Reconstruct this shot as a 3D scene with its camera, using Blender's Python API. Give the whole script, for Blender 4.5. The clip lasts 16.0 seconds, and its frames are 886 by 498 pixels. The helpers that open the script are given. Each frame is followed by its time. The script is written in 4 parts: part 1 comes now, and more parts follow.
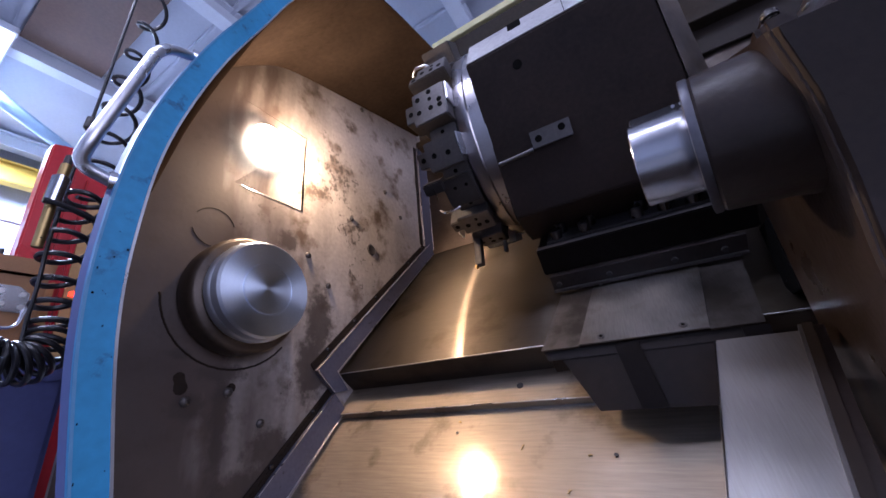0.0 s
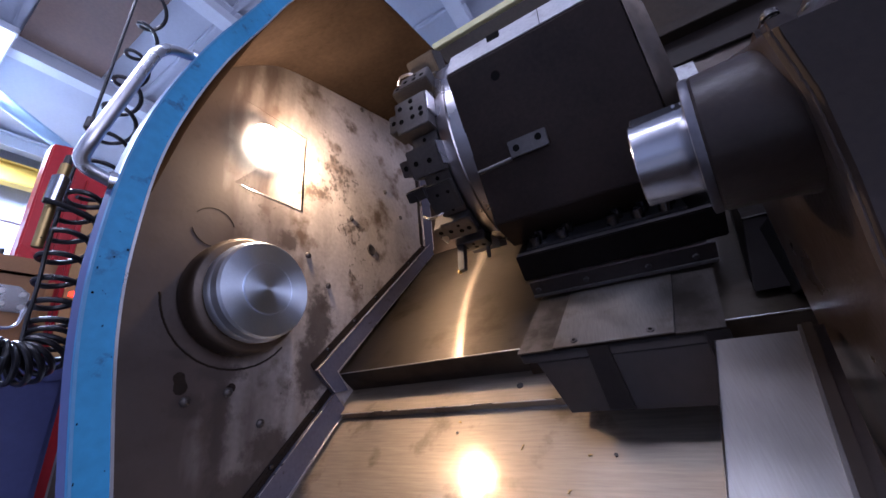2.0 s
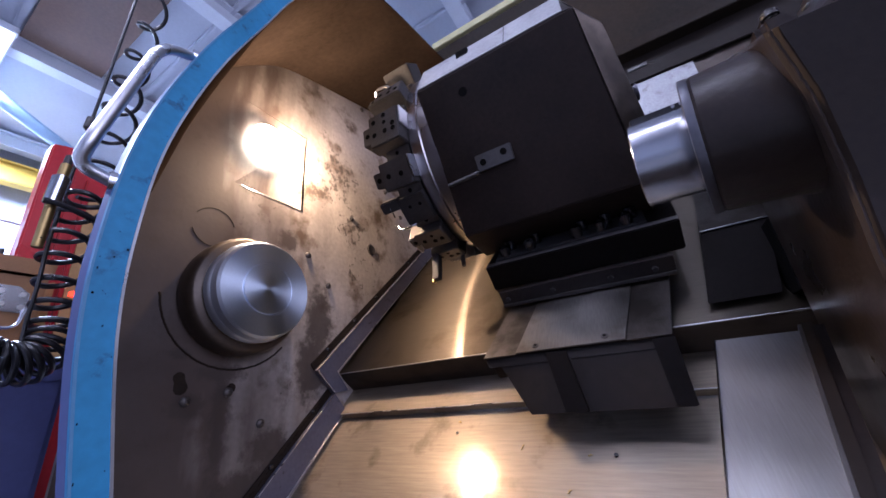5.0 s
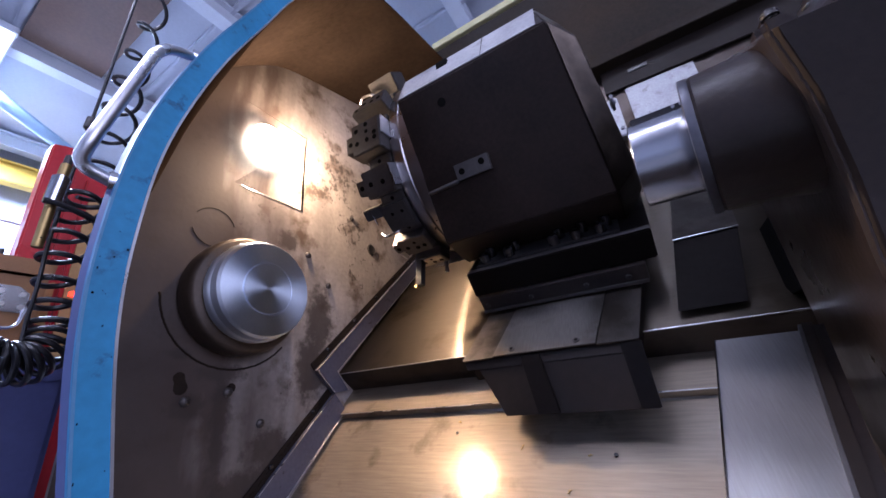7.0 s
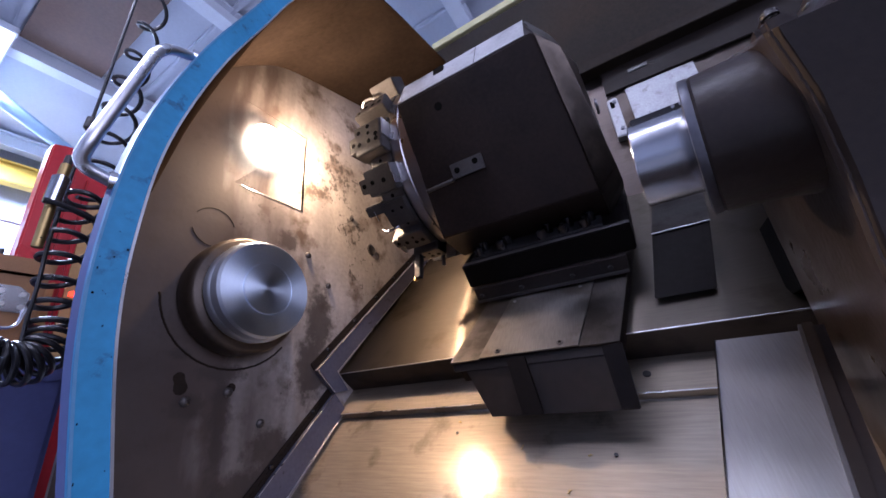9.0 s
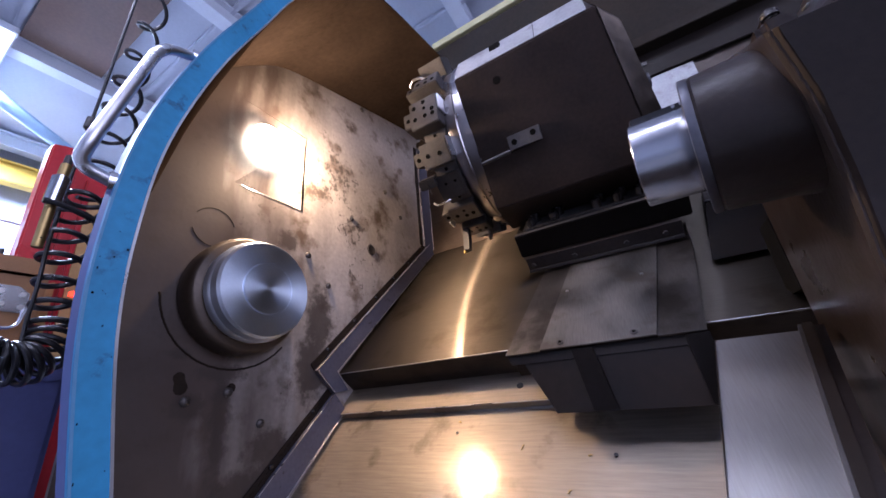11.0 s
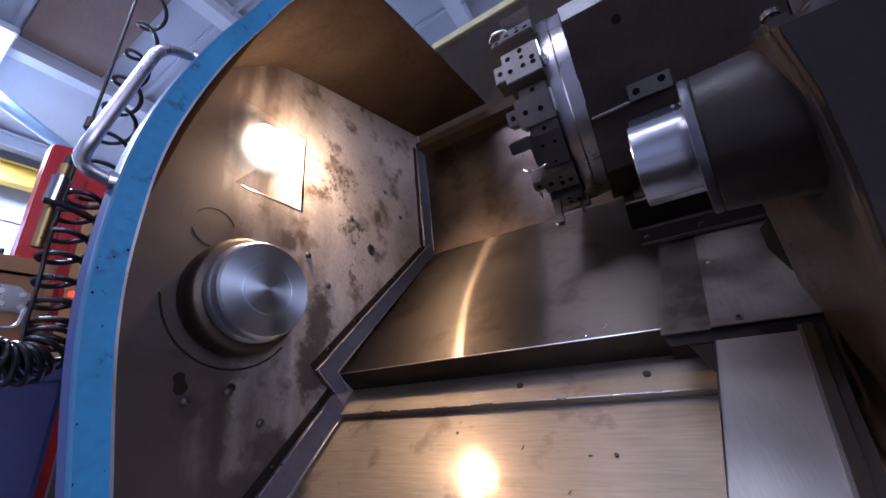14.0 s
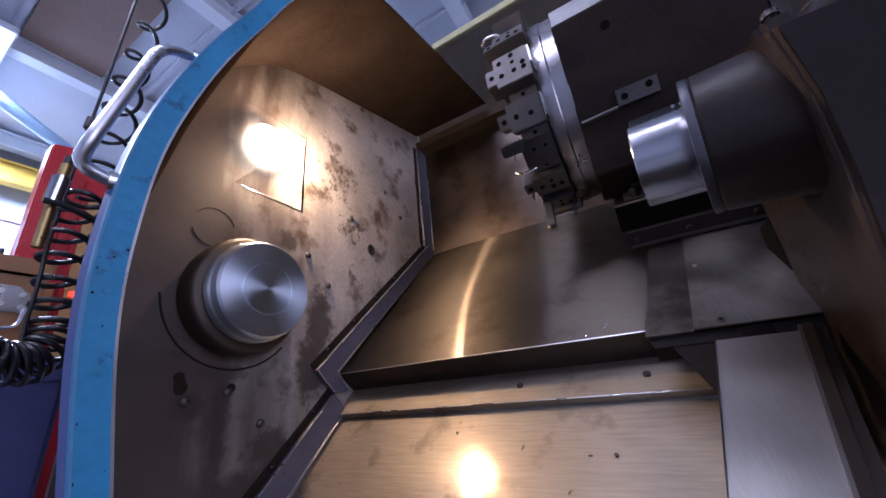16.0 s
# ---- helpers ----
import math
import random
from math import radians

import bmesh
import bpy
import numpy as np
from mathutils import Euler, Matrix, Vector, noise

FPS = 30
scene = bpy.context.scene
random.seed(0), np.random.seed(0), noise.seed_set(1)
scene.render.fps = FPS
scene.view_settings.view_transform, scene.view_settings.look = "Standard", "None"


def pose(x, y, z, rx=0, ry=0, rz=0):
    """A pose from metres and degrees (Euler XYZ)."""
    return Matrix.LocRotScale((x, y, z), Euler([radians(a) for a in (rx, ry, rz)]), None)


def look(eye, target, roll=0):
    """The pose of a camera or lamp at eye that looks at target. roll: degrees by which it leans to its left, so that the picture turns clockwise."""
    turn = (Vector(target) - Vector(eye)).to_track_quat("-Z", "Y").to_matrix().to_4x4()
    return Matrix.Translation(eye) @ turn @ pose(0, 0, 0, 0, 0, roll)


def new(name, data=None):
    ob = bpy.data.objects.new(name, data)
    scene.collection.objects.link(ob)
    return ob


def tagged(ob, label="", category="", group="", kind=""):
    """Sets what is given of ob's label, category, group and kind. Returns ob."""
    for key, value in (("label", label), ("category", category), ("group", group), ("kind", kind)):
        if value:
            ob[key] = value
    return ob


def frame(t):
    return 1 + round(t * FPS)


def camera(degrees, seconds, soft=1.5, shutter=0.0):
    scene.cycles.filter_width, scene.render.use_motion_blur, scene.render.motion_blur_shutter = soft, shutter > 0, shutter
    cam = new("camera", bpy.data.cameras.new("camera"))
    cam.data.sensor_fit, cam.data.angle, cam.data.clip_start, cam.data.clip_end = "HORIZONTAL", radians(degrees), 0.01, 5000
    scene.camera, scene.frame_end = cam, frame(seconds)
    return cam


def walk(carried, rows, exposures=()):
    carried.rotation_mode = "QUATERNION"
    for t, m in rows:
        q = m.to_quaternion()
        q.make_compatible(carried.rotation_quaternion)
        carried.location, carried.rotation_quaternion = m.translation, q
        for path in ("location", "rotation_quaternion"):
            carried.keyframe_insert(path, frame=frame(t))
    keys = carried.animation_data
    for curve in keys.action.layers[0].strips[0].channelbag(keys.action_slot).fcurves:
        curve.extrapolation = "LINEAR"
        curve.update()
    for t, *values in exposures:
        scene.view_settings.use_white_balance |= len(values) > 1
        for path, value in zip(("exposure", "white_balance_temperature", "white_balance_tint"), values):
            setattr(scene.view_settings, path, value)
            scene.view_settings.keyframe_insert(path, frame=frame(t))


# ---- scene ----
# camera: held still, low in the door opening, tilted up at the spindle
FOV = 102.44
CAM = Matrix(((0.856463, 0.258781, 0.446658, 0), (0.508132, -0.270178, -0.817805, 0), (-0.090955, 0.927381, -0.362893, 0), (0, 0, 0, 1)))
cam = camera(FOV, 16.0, soft=1.6)
walk(cam, [(0.0, CAM), (16.0, CAM)], exposures=[(0.0, 0.47, 6250, 22), (4.0, 0.50, 6250, 22), (9.0, 0.57, 6250, 22), (12.5, 0.50, 6250, 22), (14.0, 0.27, 6300, 23), (16.0, 0.25, 6300, 23)])

# ---- light ----
world = bpy.data.worlds.new("shop_air")
world.use_nodes = True
scene.world = world
bgn = world.node_tree.nodes["Background"]
bgn.inputs["Color"].default_value = (0.45, 0.55, 0.8, 1)
bgn.inputs["Strength"].default_value = 0.12


def lamp(name, kind, where, target, energy, color, size=0.1, size_y=None, spread=180):
    data = bpy.data.lights.new(name, kind)
    data.energy, data.color = energy, color
    if kind == "AREA":
        data.size = size
        data.spread = radians(spread)
        if size_y:
            data.shape, data.size_y = "RECTANGLE", size_y
    else:
        data.shadow_soft_size = size
    ob = new(name, data)
    ob.matrix_world = look(where, target)
    return ob


# ---- materials ----
def mat(name, color, rough=0.5, metal=0.0, var=0.25, scale=12.0, bump=0.05, fine=160.0, stain=None, stain_amount=0.5, stain_scale=5.0, brushed=None, grain=None, coat=0.0, coat_rough=0.16, brown_tone=None, pits=None, spec=0.5, rvar=0.15, blots=None):
    m = bpy.data.materials.new(name)
    m.use_nodes = True
    nt = m.node_tree
    N, L = nt.nodes, nt.links
    b = N["Principled BSDF"]
    tc = N.new("ShaderNodeTexCoord")
    mp = N.new("ShaderNodeMapping")
    L.new(tc.outputs["Object"], mp.inputs["Vector"])
    if brushed:
        mp.inputs["Scale"].default_value = brushed
    n1 = N.new("ShaderNodeTexNoise")
    n1.inputs["Scale"].default_value, n1.inputs["Detail"].default_value = scale, 6
    L.new(tc.outputs["Object"], n1.inputs["Vector"])
    n2 = N.new("ShaderNodeTexNoise")
    n2.inputs["Scale"].default_value, n2.inputs["Detail"].default_value = fine, 4
    L.new(mp.outputs["Vector"], n2.inputs["Vector"])
    mix = N.new("ShaderNodeMix")
    mix.data_type, mix.blend_type = "RGBA", "MULTIPLY"
    mix.inputs["Factor"].default_value = 1.0
    mix.inputs["A"].default_value = (*color, 1)
    r1 = N.new("ShaderNodeMapRange")
    r1.inputs["From Min"].default_value, r1.inputs["From Max"].default_value = 0.3, 0.7
    r1.inputs["To Min"].default_value, r1.inputs["To Max"].default_value = 1 - var, 1 + var * 0.5
    ad = N.new("ShaderNodeMath")
    ad.operation = "MULTIPLY_ADD"
    ad.inputs[1].default_value, ad.inputs[2].default_value = 0.6, 0.2
    L.new(n1.outputs["Fac"], ad.inputs[0])
    ad2 = N.new("ShaderNodeMath")
    ad2.operation = "MULTIPLY_ADD"
    ad2.inputs[1].default_value = 0.4
    ad2.inputs[2].default_value = 0.0
    L.new(n2.outputs["Fac"], ad2.inputs[0])
    ad3 = N.new("ShaderNodeMath")
    L.new(ad.outputs[0], ad3.inputs[0])
    L.new(ad2.outputs[0], ad3.inputs[1])
    sb = N.new("ShaderNodeMath")
    sb.operation = "SUBTRACT"
    L.new(ad3.outputs[0], sb.inputs[0])
    sb.inputs[1].default_value = 0.2
    L.new(sb.outputs[0], r1.inputs["Value"])
    cb = N.new("ShaderNodeCombineColor")
    for k in range(3):
        L.new(r1.outputs["Result"], cb.inputs[k])
    L.new(cb.outputs["Color"], mix.inputs["B"])
    out = mix.outputs["Result"]
    if stain:
        n3 = N.new("ShaderNodeTexNoise")
        n3.inputs["Scale"].default_value, n3.inputs["Detail"].default_value, n3.inputs["Roughness"].default_value = stain_scale, 8, 0.62
        L.new(tc.outputs["Object"], n3.inputs["Vector"])
        r3 = N.new("ShaderNodeMapRange")
        r3.inputs["From Min"].default_value, r3.inputs["From Max"].default_value = 0.62 - 0.3 * stain_amount, 0.72 - 0.2 * stain_amount
        L.new(n3.outputs["Fac"], r3.inputs["Value"])
        mx = N.new("ShaderNodeMix")
        mx.data_type = "RGBA"
        L.new(r3.outputs["Result"], mx.inputs["Factor"])
        L.new(out, mx.inputs["A"])
        mx.inputs["B"].default_value = (*stain, 1)
        out = mx.outputs["Result"]
    if pits:
        # clusters of small flaked spots
        np_ = N.new("ShaderNodeTexNoise")
        np_.inputs["Scale"].default_value, np_.inputs["Detail"].default_value, np_.inputs["Roughness"].default_value = 55, 5, 0.7
        L.new(tc.outputs["Object"], np_.inputs["Vector"])
        nc = N.new("ShaderNodeTexNoise")
        nc.inputs["Scale"].default_value, nc.inputs["Detail"].default_value = 4.5, 3
        L.new(tc.outputs["Object"], nc.inputs["Vector"])
        ap = N.new("ShaderNodeMath")
        ap.operation = "MULTIPLY_ADD"
        ap.inputs[1].default_value = 0.9
        L.new(nc.outputs["Fac"], ap.inputs[0])
        L.new(np_.outputs["Fac"], ap.inputs[2])
        rp = N.new("ShaderNodeMapRange")
        rp.inputs["From Min"].default_value, rp.inputs["From Max"].default_value, rp.inputs["To Max"].default_value = 1.115, 1.17, 0.8
        L.new(ap.outputs[0], rp.inputs["Value"])
        mpx = N.new("ShaderNodeMix")
        mpx.data_type = "RGBA"
        L.new(rp.outputs["Result"], mpx.inputs["Factor"])
        L.new(out, mpx.inputs["A"])
        mpx.inputs["B"].default_value = (*pits, 1)
        out = mpx.outputs["Result"]
    if brown_tone:
        # brown tone with ragged runs, growing towards the operator's side of the wall
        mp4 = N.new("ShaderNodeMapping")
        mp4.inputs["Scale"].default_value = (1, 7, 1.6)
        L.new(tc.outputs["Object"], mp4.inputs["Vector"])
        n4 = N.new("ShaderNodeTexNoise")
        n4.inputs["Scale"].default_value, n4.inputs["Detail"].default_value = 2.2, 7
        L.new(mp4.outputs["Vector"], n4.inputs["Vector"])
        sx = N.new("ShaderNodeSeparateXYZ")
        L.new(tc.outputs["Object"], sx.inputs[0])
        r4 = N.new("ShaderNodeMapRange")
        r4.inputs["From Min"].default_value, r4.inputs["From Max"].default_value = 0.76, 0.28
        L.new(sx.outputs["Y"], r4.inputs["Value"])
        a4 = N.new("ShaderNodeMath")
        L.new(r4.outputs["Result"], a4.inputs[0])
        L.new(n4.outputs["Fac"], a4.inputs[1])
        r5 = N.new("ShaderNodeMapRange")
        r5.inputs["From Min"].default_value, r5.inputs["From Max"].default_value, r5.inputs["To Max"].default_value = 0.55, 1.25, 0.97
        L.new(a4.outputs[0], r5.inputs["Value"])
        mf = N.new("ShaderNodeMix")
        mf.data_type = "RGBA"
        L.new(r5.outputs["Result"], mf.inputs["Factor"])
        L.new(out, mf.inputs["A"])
        mf.inputs["B"].default_value = (*brown_tone, 1)
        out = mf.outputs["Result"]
    if blots:
        # ragged greasy blots and runs at their own places on the wall, as (y, z, half width, half height)
        nb = N.new("ShaderNodeTexNoise")
        nb.inputs["Scale"].default_value, nb.inputs["Detail"].default_value, nb.inputs["Roughness"].default_value = 34, 9, 0.72
        L.new(tc.outputs["Object"], nb.inputs["Vector"])
        top = None
        for y, z, ry, rz in blots:
            mb = N.new("ShaderNodeMapping")
            mb.inputs["Location"].default_value = (0, -y / ry, -z / rz)
            mb.inputs["Scale"].default_value = (0, 1 / ry, 1 / rz)
            L.new(tc.outputs["Object"], mb.inputs["Vector"])
            ln = N.new("ShaderNodeVectorMath")
            ln.operation = "LENGTH"
            L.new(mb.outputs["Vector"], ln.inputs[0])
            if top is None:
                top = ln.outputs["Value"]
            else:
                mn = N.new("ShaderNodeMath")
                mn.operation = "MINIMUM"
                L.new(top, mn.inputs[0])
                L.new(ln.outputs["Value"], mn.inputs[1])
                top = mn.outputs[0]
        ab = N.new("ShaderNodeMath")
        ab.operation = "MULTIPLY_ADD"
        ab.inputs[1].default_value = -0.42
        L.new(top, ab.inputs[0])
        L.new(nb.outputs["Fac"], ab.inputs[2])
        rb = N.new("ShaderNodeMapRange")
        rb.inputs["From Min"].default_value, rb.inputs["From Max"].default_value, rb.inputs["To Max"].default_value = 0.04, 0.26, 0.85
        L.new(ab.outputs[0], rb.inputs["Value"])
        mbx = N.new("ShaderNodeMix")
        mbx.data_type = "RGBA"
        L.new(rb.outputs["Result"], mbx.inputs["Factor"])
        L.new(out, mbx.inputs["A"])
        mbx.inputs["B"].default_value = (0.045, 0.035, 0.032, 1)
        out = mbx.outputs["Result"]
    L.new(out, b.inputs["Base Color"])
    b.inputs["Metallic"].default_value = metal
    rr = N.new("ShaderNodeMapRange")
    rr.inputs["From Min"].default_value, rr.inputs["From Max"].default_value = 0.3, 0.7
    rr.inputs["To Min"].default_value, rr.inputs["To Max"].default_value = max(rough - rvar * 0.5, 0.02), min(rough + rvar, 1)
    L.new(n1.outputs["Fac"], rr.inputs["Value"])
    L.new(rr.outputs["Result"], b.inputs["Roughness"])
    b.inputs["Specular IOR Level"].default_value = spec
    gl = None
    if coat:
        gl = N.new("ShaderNodeBsdfAnisotropic")
        gl.inputs["Roughness"].default_value = coat_rough
        L.new(out, gl.inputs["Color"])
        ms = N.new("ShaderNodeMixShader")
        ms.inputs[0].default_value = coat
        L.new(b.outputs[0], ms.inputs[1])
        L.new(gl.outputs[0], ms.inputs[2])
        L.new(ms.outputs[0], N["Material Output"].inputs["Surface"])
    if grain:
        # scratches across the grain direction draw reflections out along it
        b.inputs["Anisotropic"].default_value = 0.85
        cx = N.new("ShaderNodeCombineXYZ")
        for k in range(3):
            cx.inputs[k].default_value = grain[k]
        L.new(cx.outputs["Vector"], b.inputs["Tangent"])
        if gl:
            gl.inputs["Anisotropy"].default_value = 0.86
            c2 = N.new("ShaderNodeCombineXYZ")
            c2.inputs[0].default_value = 1.0
            L.new(c2.outputs["Vector"], gl.inputs["Tangent"])
    if bump:
        bp = N.new("ShaderNodeBump")
        bp.inputs["Strength"].default_value, bp.inputs["Distance"].default_value = bump, 0.002
        L.new(n2.outputs["Fac"], bp.inputs["Height"])
        L.new(bp.outputs["Normal"], b.inputs["Normal"])
    return m


def glow(name, color, strength):
    m = bpy.data.materials.new(name)
    m.use_nodes = True
    b = m.node_tree.nodes["Principled BSDF"]
    b.inputs["Base Color"].default_value = (*color, 1)
    b.inputs["Emission Color"].default_value = (*color, 1)
    b.inputs["Emission Strength"].default_value = strength
    return m


def turned(name):
    """Steel with fine turning rings about the x axis."""
    m = mat(name, (0.74, 0.85, 1.0), 0.34, 1.0, 0.08, 8, 0.0, 200)
    nt = m.node_tree
    N, L = nt.nodes, nt.links
    b = N["Principled BSDF"]
    tg = N.new("ShaderNodeTangent")
    tg.direction_type, tg.axis = "RADIAL", "X"
    b.inputs["Anisotropic"].default_value = 0.8
    b.inputs["Anisotropic Rotation"].default_value = 0.25
    L.new(tg.outputs["Tangent"], b.inputs["Tangent"])
    return m


M_WALL = mat("worn_cream_paint", (0.45, 0.42, 0.40), 0.40, 0.0, 0.35, 7, 0.15, 90, stain=(0.12, 0.085, 0.06), stain_amount=0.30, stain_scale=9, brown_tone=(0.058, 0.043, 0.038), pits=(0.06, 0.05, 0.045), blots=((0.675, 0.20, 0.05, 0.10), (0.655, 0.08, 0.06, 0.09), (0.70, 0.07, 0.05, 0.05), (0.435, -0.02, 0.022, 0.13), (0.427, 0.068, 0.05, 0.02), (0.55, -0.09, 0.06, 0.05), (0.50, -0.15, 0.08, 0.04), (0.345, 0.105, 0.03, 0.012), (0.375, 0.01, 0.03, 0.03), (0.56, 0.40, 0.035, 0.03)))
M_STEEL = mat("oily_apron_steel", (0.50, 0.42, 0.33), 0.5, 0.45, 0.35, 6, 0.12, 40, stain=(0.22, 0.17, 0.12), stain_amount=0.2, stain_scale=7, brushed=(0.4, 6, 6), coat=0.34, coat_rough=0.13)
M_WAY = mat("brushed_cover_steel", (0.175, 0.15, 0.122), 0.47, 1.0, 0.3, 5, 0.04, 60, stain=(0.10, 0.08, 0.055), stain_amount=0.3, stain_scale=4.5, brushed=(0.4, 9, 9), grain=(0, 0.743, 0.669), coat=0.45, coat_rough=0.2)
M_BACK = mat("brushed_back_steel", (0.105, 0.085, 0.075), 0.36, 1.0, 0.4, 5, 0.06, 60, stain=(0.06, 0.045, 0.035), stain_amount=0.35, stain_scale=4, brushed=(0.4, 9, 9))
M_PANEL = mat("scuffed_panel_steel", (0.215, 0.205, 0.195), 0.44, 1.0, 0.4, 9, 0.04, 60, stain=(0.14, 0.125, 0.11), stain_amount=0.4, stain_scale=11, brushed=(9, 0.6, 0.9))
M_STRIP = mat("bluish_grey_paint", (0.125, 0.13, 0.18), 0.4, 0.15, 0.35, 9, 0.1, 120, pits=(0.03, 0.026, 0.024))
M_DARK = mat("oily_black_casting", (0.027, 0.018, 0.0145), 0.33, 0.0, 0.45, 9, 0.3, 140, spec=0.36)
M_DARKGLOSS = mat("glossy_black_edge", (0.03, 0.028, 0.026), 0.22, 0.0, 0.4, 40, 0.5, 260)
M_DARK2 = mat("dark_phosphate_steel", (0.05, 0.048, 0.05), 0.35, 0.3, 0.35, 14, 0.12, 120)
M_MACH = mat("machined_steel", (0.62, 0.62, 0.64), 0.28, 1.0, 0.12, 8, 0.03, 220)
M_QUILL = mat("ground_quill_steel", (0.45, 0.46, 0.50), 0.24, 1.0, 0.05, 5, 0.0, 200, rvar=0.05)
M_HANDLE = mat("satin_chrome", (0.66, 0.67, 0.71), 0.27, 1.0, 0.08, 10, 0.02, 200)
M_CHROME = mat("polished_steel", (0.75, 0.76, 0.8), 0.12, 1.0, 0.06, 8, 0.01, 200)
M_BLUE = mat("blue_enamel", (0.03, 0.26, 0.49), 0.42, 0.0, 0.25, 8, 0.1, 120, stain=(0.02, 0.06, 0.12), stain_amount=0.12, stain_scale=34, spec=0.3)
M_BLOCK = mat("worn_block_steel", (0.125, 0.118, 0.118), 0.45, 0.8, 0.3, 18, 0.15, 150)
M_RAIL = mat("oily_wiper_steel", (0.042, 0.035, 0.034), 0.42, 0.4, 0.35, 12, 0.1, 120)
M_RISER = mat("dark_fold_steel", (0.075, 0.060, 0.048), 0.45, 0.6, 0.4, 7, 0.06, 60, stain=(0.03, 0.024, 0.02), stain_amount=0.45, stain_scale=6, brushed=(0.4, 9, 9))
M_BOX = mat("deep_black_enamel", (0.008, 0.0062, 0.006), 0.5, 0.0, 0.4, 10, 0.1, 120, spec=0.1)
M_CHUCK = mat("oily_brown_chuck_steel", (0.075, 0.058, 0.047), 0.4, 0.5, 0.35, 10, 0.1, 120)
M_HOLE = mat("bore_black", (0.006, 0.006, 0.006), 0.9, 0.0, 0.1, 20, 0.0, spec=0.05)
M_RING = mat("polished_ring_steel", (0.36, 0.345, 0.36), 0.27, 1.0, 0.12, 10, 0.04, 200)
M_UPPER = mat("dark_upper_sheet", (0.026, 0.0185, 0.013), 0.65, 0.0, 0.5, 5, 0.1, 80, spec=0.2)
M_GUARD = mat("scuffed_guard_steel", (0.38, 0.365, 0.35), 0.36, 0.9, 0.2, 5, 0.01, 60, brushed=(9, 0.6, 0.6))
M_ROOF = mat("brown_oiled_sheet", (0.022, 0.015, 0.011), 0.7, 0.0, 0.5, 6, 0.1, 80, spec=0.18)
M_BEAM = mat("yellowed_paint", (0.55, 0.50, 0.28), 0.5, 0.0, 0.2, 12, 0.1, 90)
M_RED = mat("red_enamel", (0.50, 0.02, 0.03), 0.3, 0.0, 0.2, 8, 0.05, 90)
M_HOSE = mat("black_hose", (0.012, 0.012, 0.015), 0.34, 0.0, 0.2, 20, 0.03, 200)
M_BRASS = mat("dull_brass", (0.45, 0.32, 0.14), 0.35, 1.0, 0.2, 20, 0.05, 200)
M_WOOD = mat("varnished_wood", (0.30, 0.14, 0.055), 0.4, 0.0, 0.35, 6, 0.1, 60, brushed=(1, 8, 8))
M_SHOPWALL = mat("pale_shop_wall", (0.55, 0.58, 0.66), 0.7, 0.0, 0.12, 3, 0.05, 40)
M_BROWNCEIL = mat("brown_ceiling_board", (0.22, 0.14, 0.11), 0.7, 0.0, 0.25, 2, 0.05, 40)
M_WHITE = mat("white_steel_paint", (0.72, 0.76, 0.84), 0.5, 0.0, 0.1, 4, 0.05, 60)
M_YELLOW = mat("yellow_paint", (0.75, 0.48, 0.08), 0.5, 0.0, 0.15, 6, 0.05, 60)
M_CONCRETE = mat("shop_concrete", (0.25, 0.25, 0.26), 0.6, 0.0, 0.3, 3, 0.2, 60)
M_SCREW = mat("oily_black_screw", (0.10, 0.10, 0.11), 0.2, 0.9, 0.2, 20, 0.05, 200)
M_DOOROUT = mat("dull_blue_enamel", (0.07, 0.10, 0.25), 0.6, 0.0, 0.12, 8, 0.05, 90)
M_PALEBLUE = mat("pale_blue_paint", (0.40, 0.58, 0.78), 0.4, 0.0, 0.12, 8, 0.05, 90)
M_RUBBED = mat("rubbed_blue_enamel", (0.09, 0.27, 0.47), 0.4, 0.0, 0.2, 8, 0.05, 90)
M_TURNED = turned("fresh_turned_steel")
M_DARKMETAL = mat("dark_ground_steel", (0.16, 0.16, 0.18), 0.33, 0.9, 0.25, 14, 0.08, 150)
M_PANELDK = mat("dull_panel_steel", (0.115, 0.104, 0.096), 0.45, 1.0, 0.35, 9, 0.05, 70, stain=(0.06, 0.052, 0.046), stain_amount=0.4, stain_scale=12, brushed=(9, 0.6, 0.9))
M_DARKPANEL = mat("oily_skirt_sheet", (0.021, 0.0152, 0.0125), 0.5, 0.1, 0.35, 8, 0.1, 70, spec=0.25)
M_DARKMATT = mat("matt_black_housing", (0.023, 0.0155, 0.013), 0.5, 0.0, 0.5, 10, 0.2, 130, spec=0.16)
M_TOPFACE = mat("pale_bevel_steel", (0.42, 0.42, 0.43), 0.5, 0.85, 0.3, 22, 0.12, 140, stain=(0.26, 0.25, 0.24), stain_amount=0.2, stain_scale=30)
M_CARD = mat("brown_cardboard", (0.48, 0.28, 0.12), 0.8, 0.0, 0.2, 10, 0.1, 120)
M_NAVY = mat("navy_enamel", (0.05, 0.06, 0.16), 0.4, 0.0, 0.2, 8, 0.05, 90)
M_TUBE = glow("fluorescent_glow", (0.72, 0.85, 1.0), 14)
M_LAMPGLOW = glow("work_lamp_glow", (1.0, 0.88, 0.66), 38)
M_INNER = mat("dark_inner_sheet", (0.024, 0.017, 0.0135), 0.9, 0.0, 0.5, 6, 0.1, 80, spec=0.0)
M_FACET = mat("oily_facet_steel", (0.085, 0.069, 0.058), 0.34, 0.85, 0.45, 14, 0.1, 60, stain=(0.045, 0.036, 0.03), stain_amount=0.45, stain_scale=16)
M_LED = glow("red_indicator", (1.0, 0.05, 0.02), 2.0)


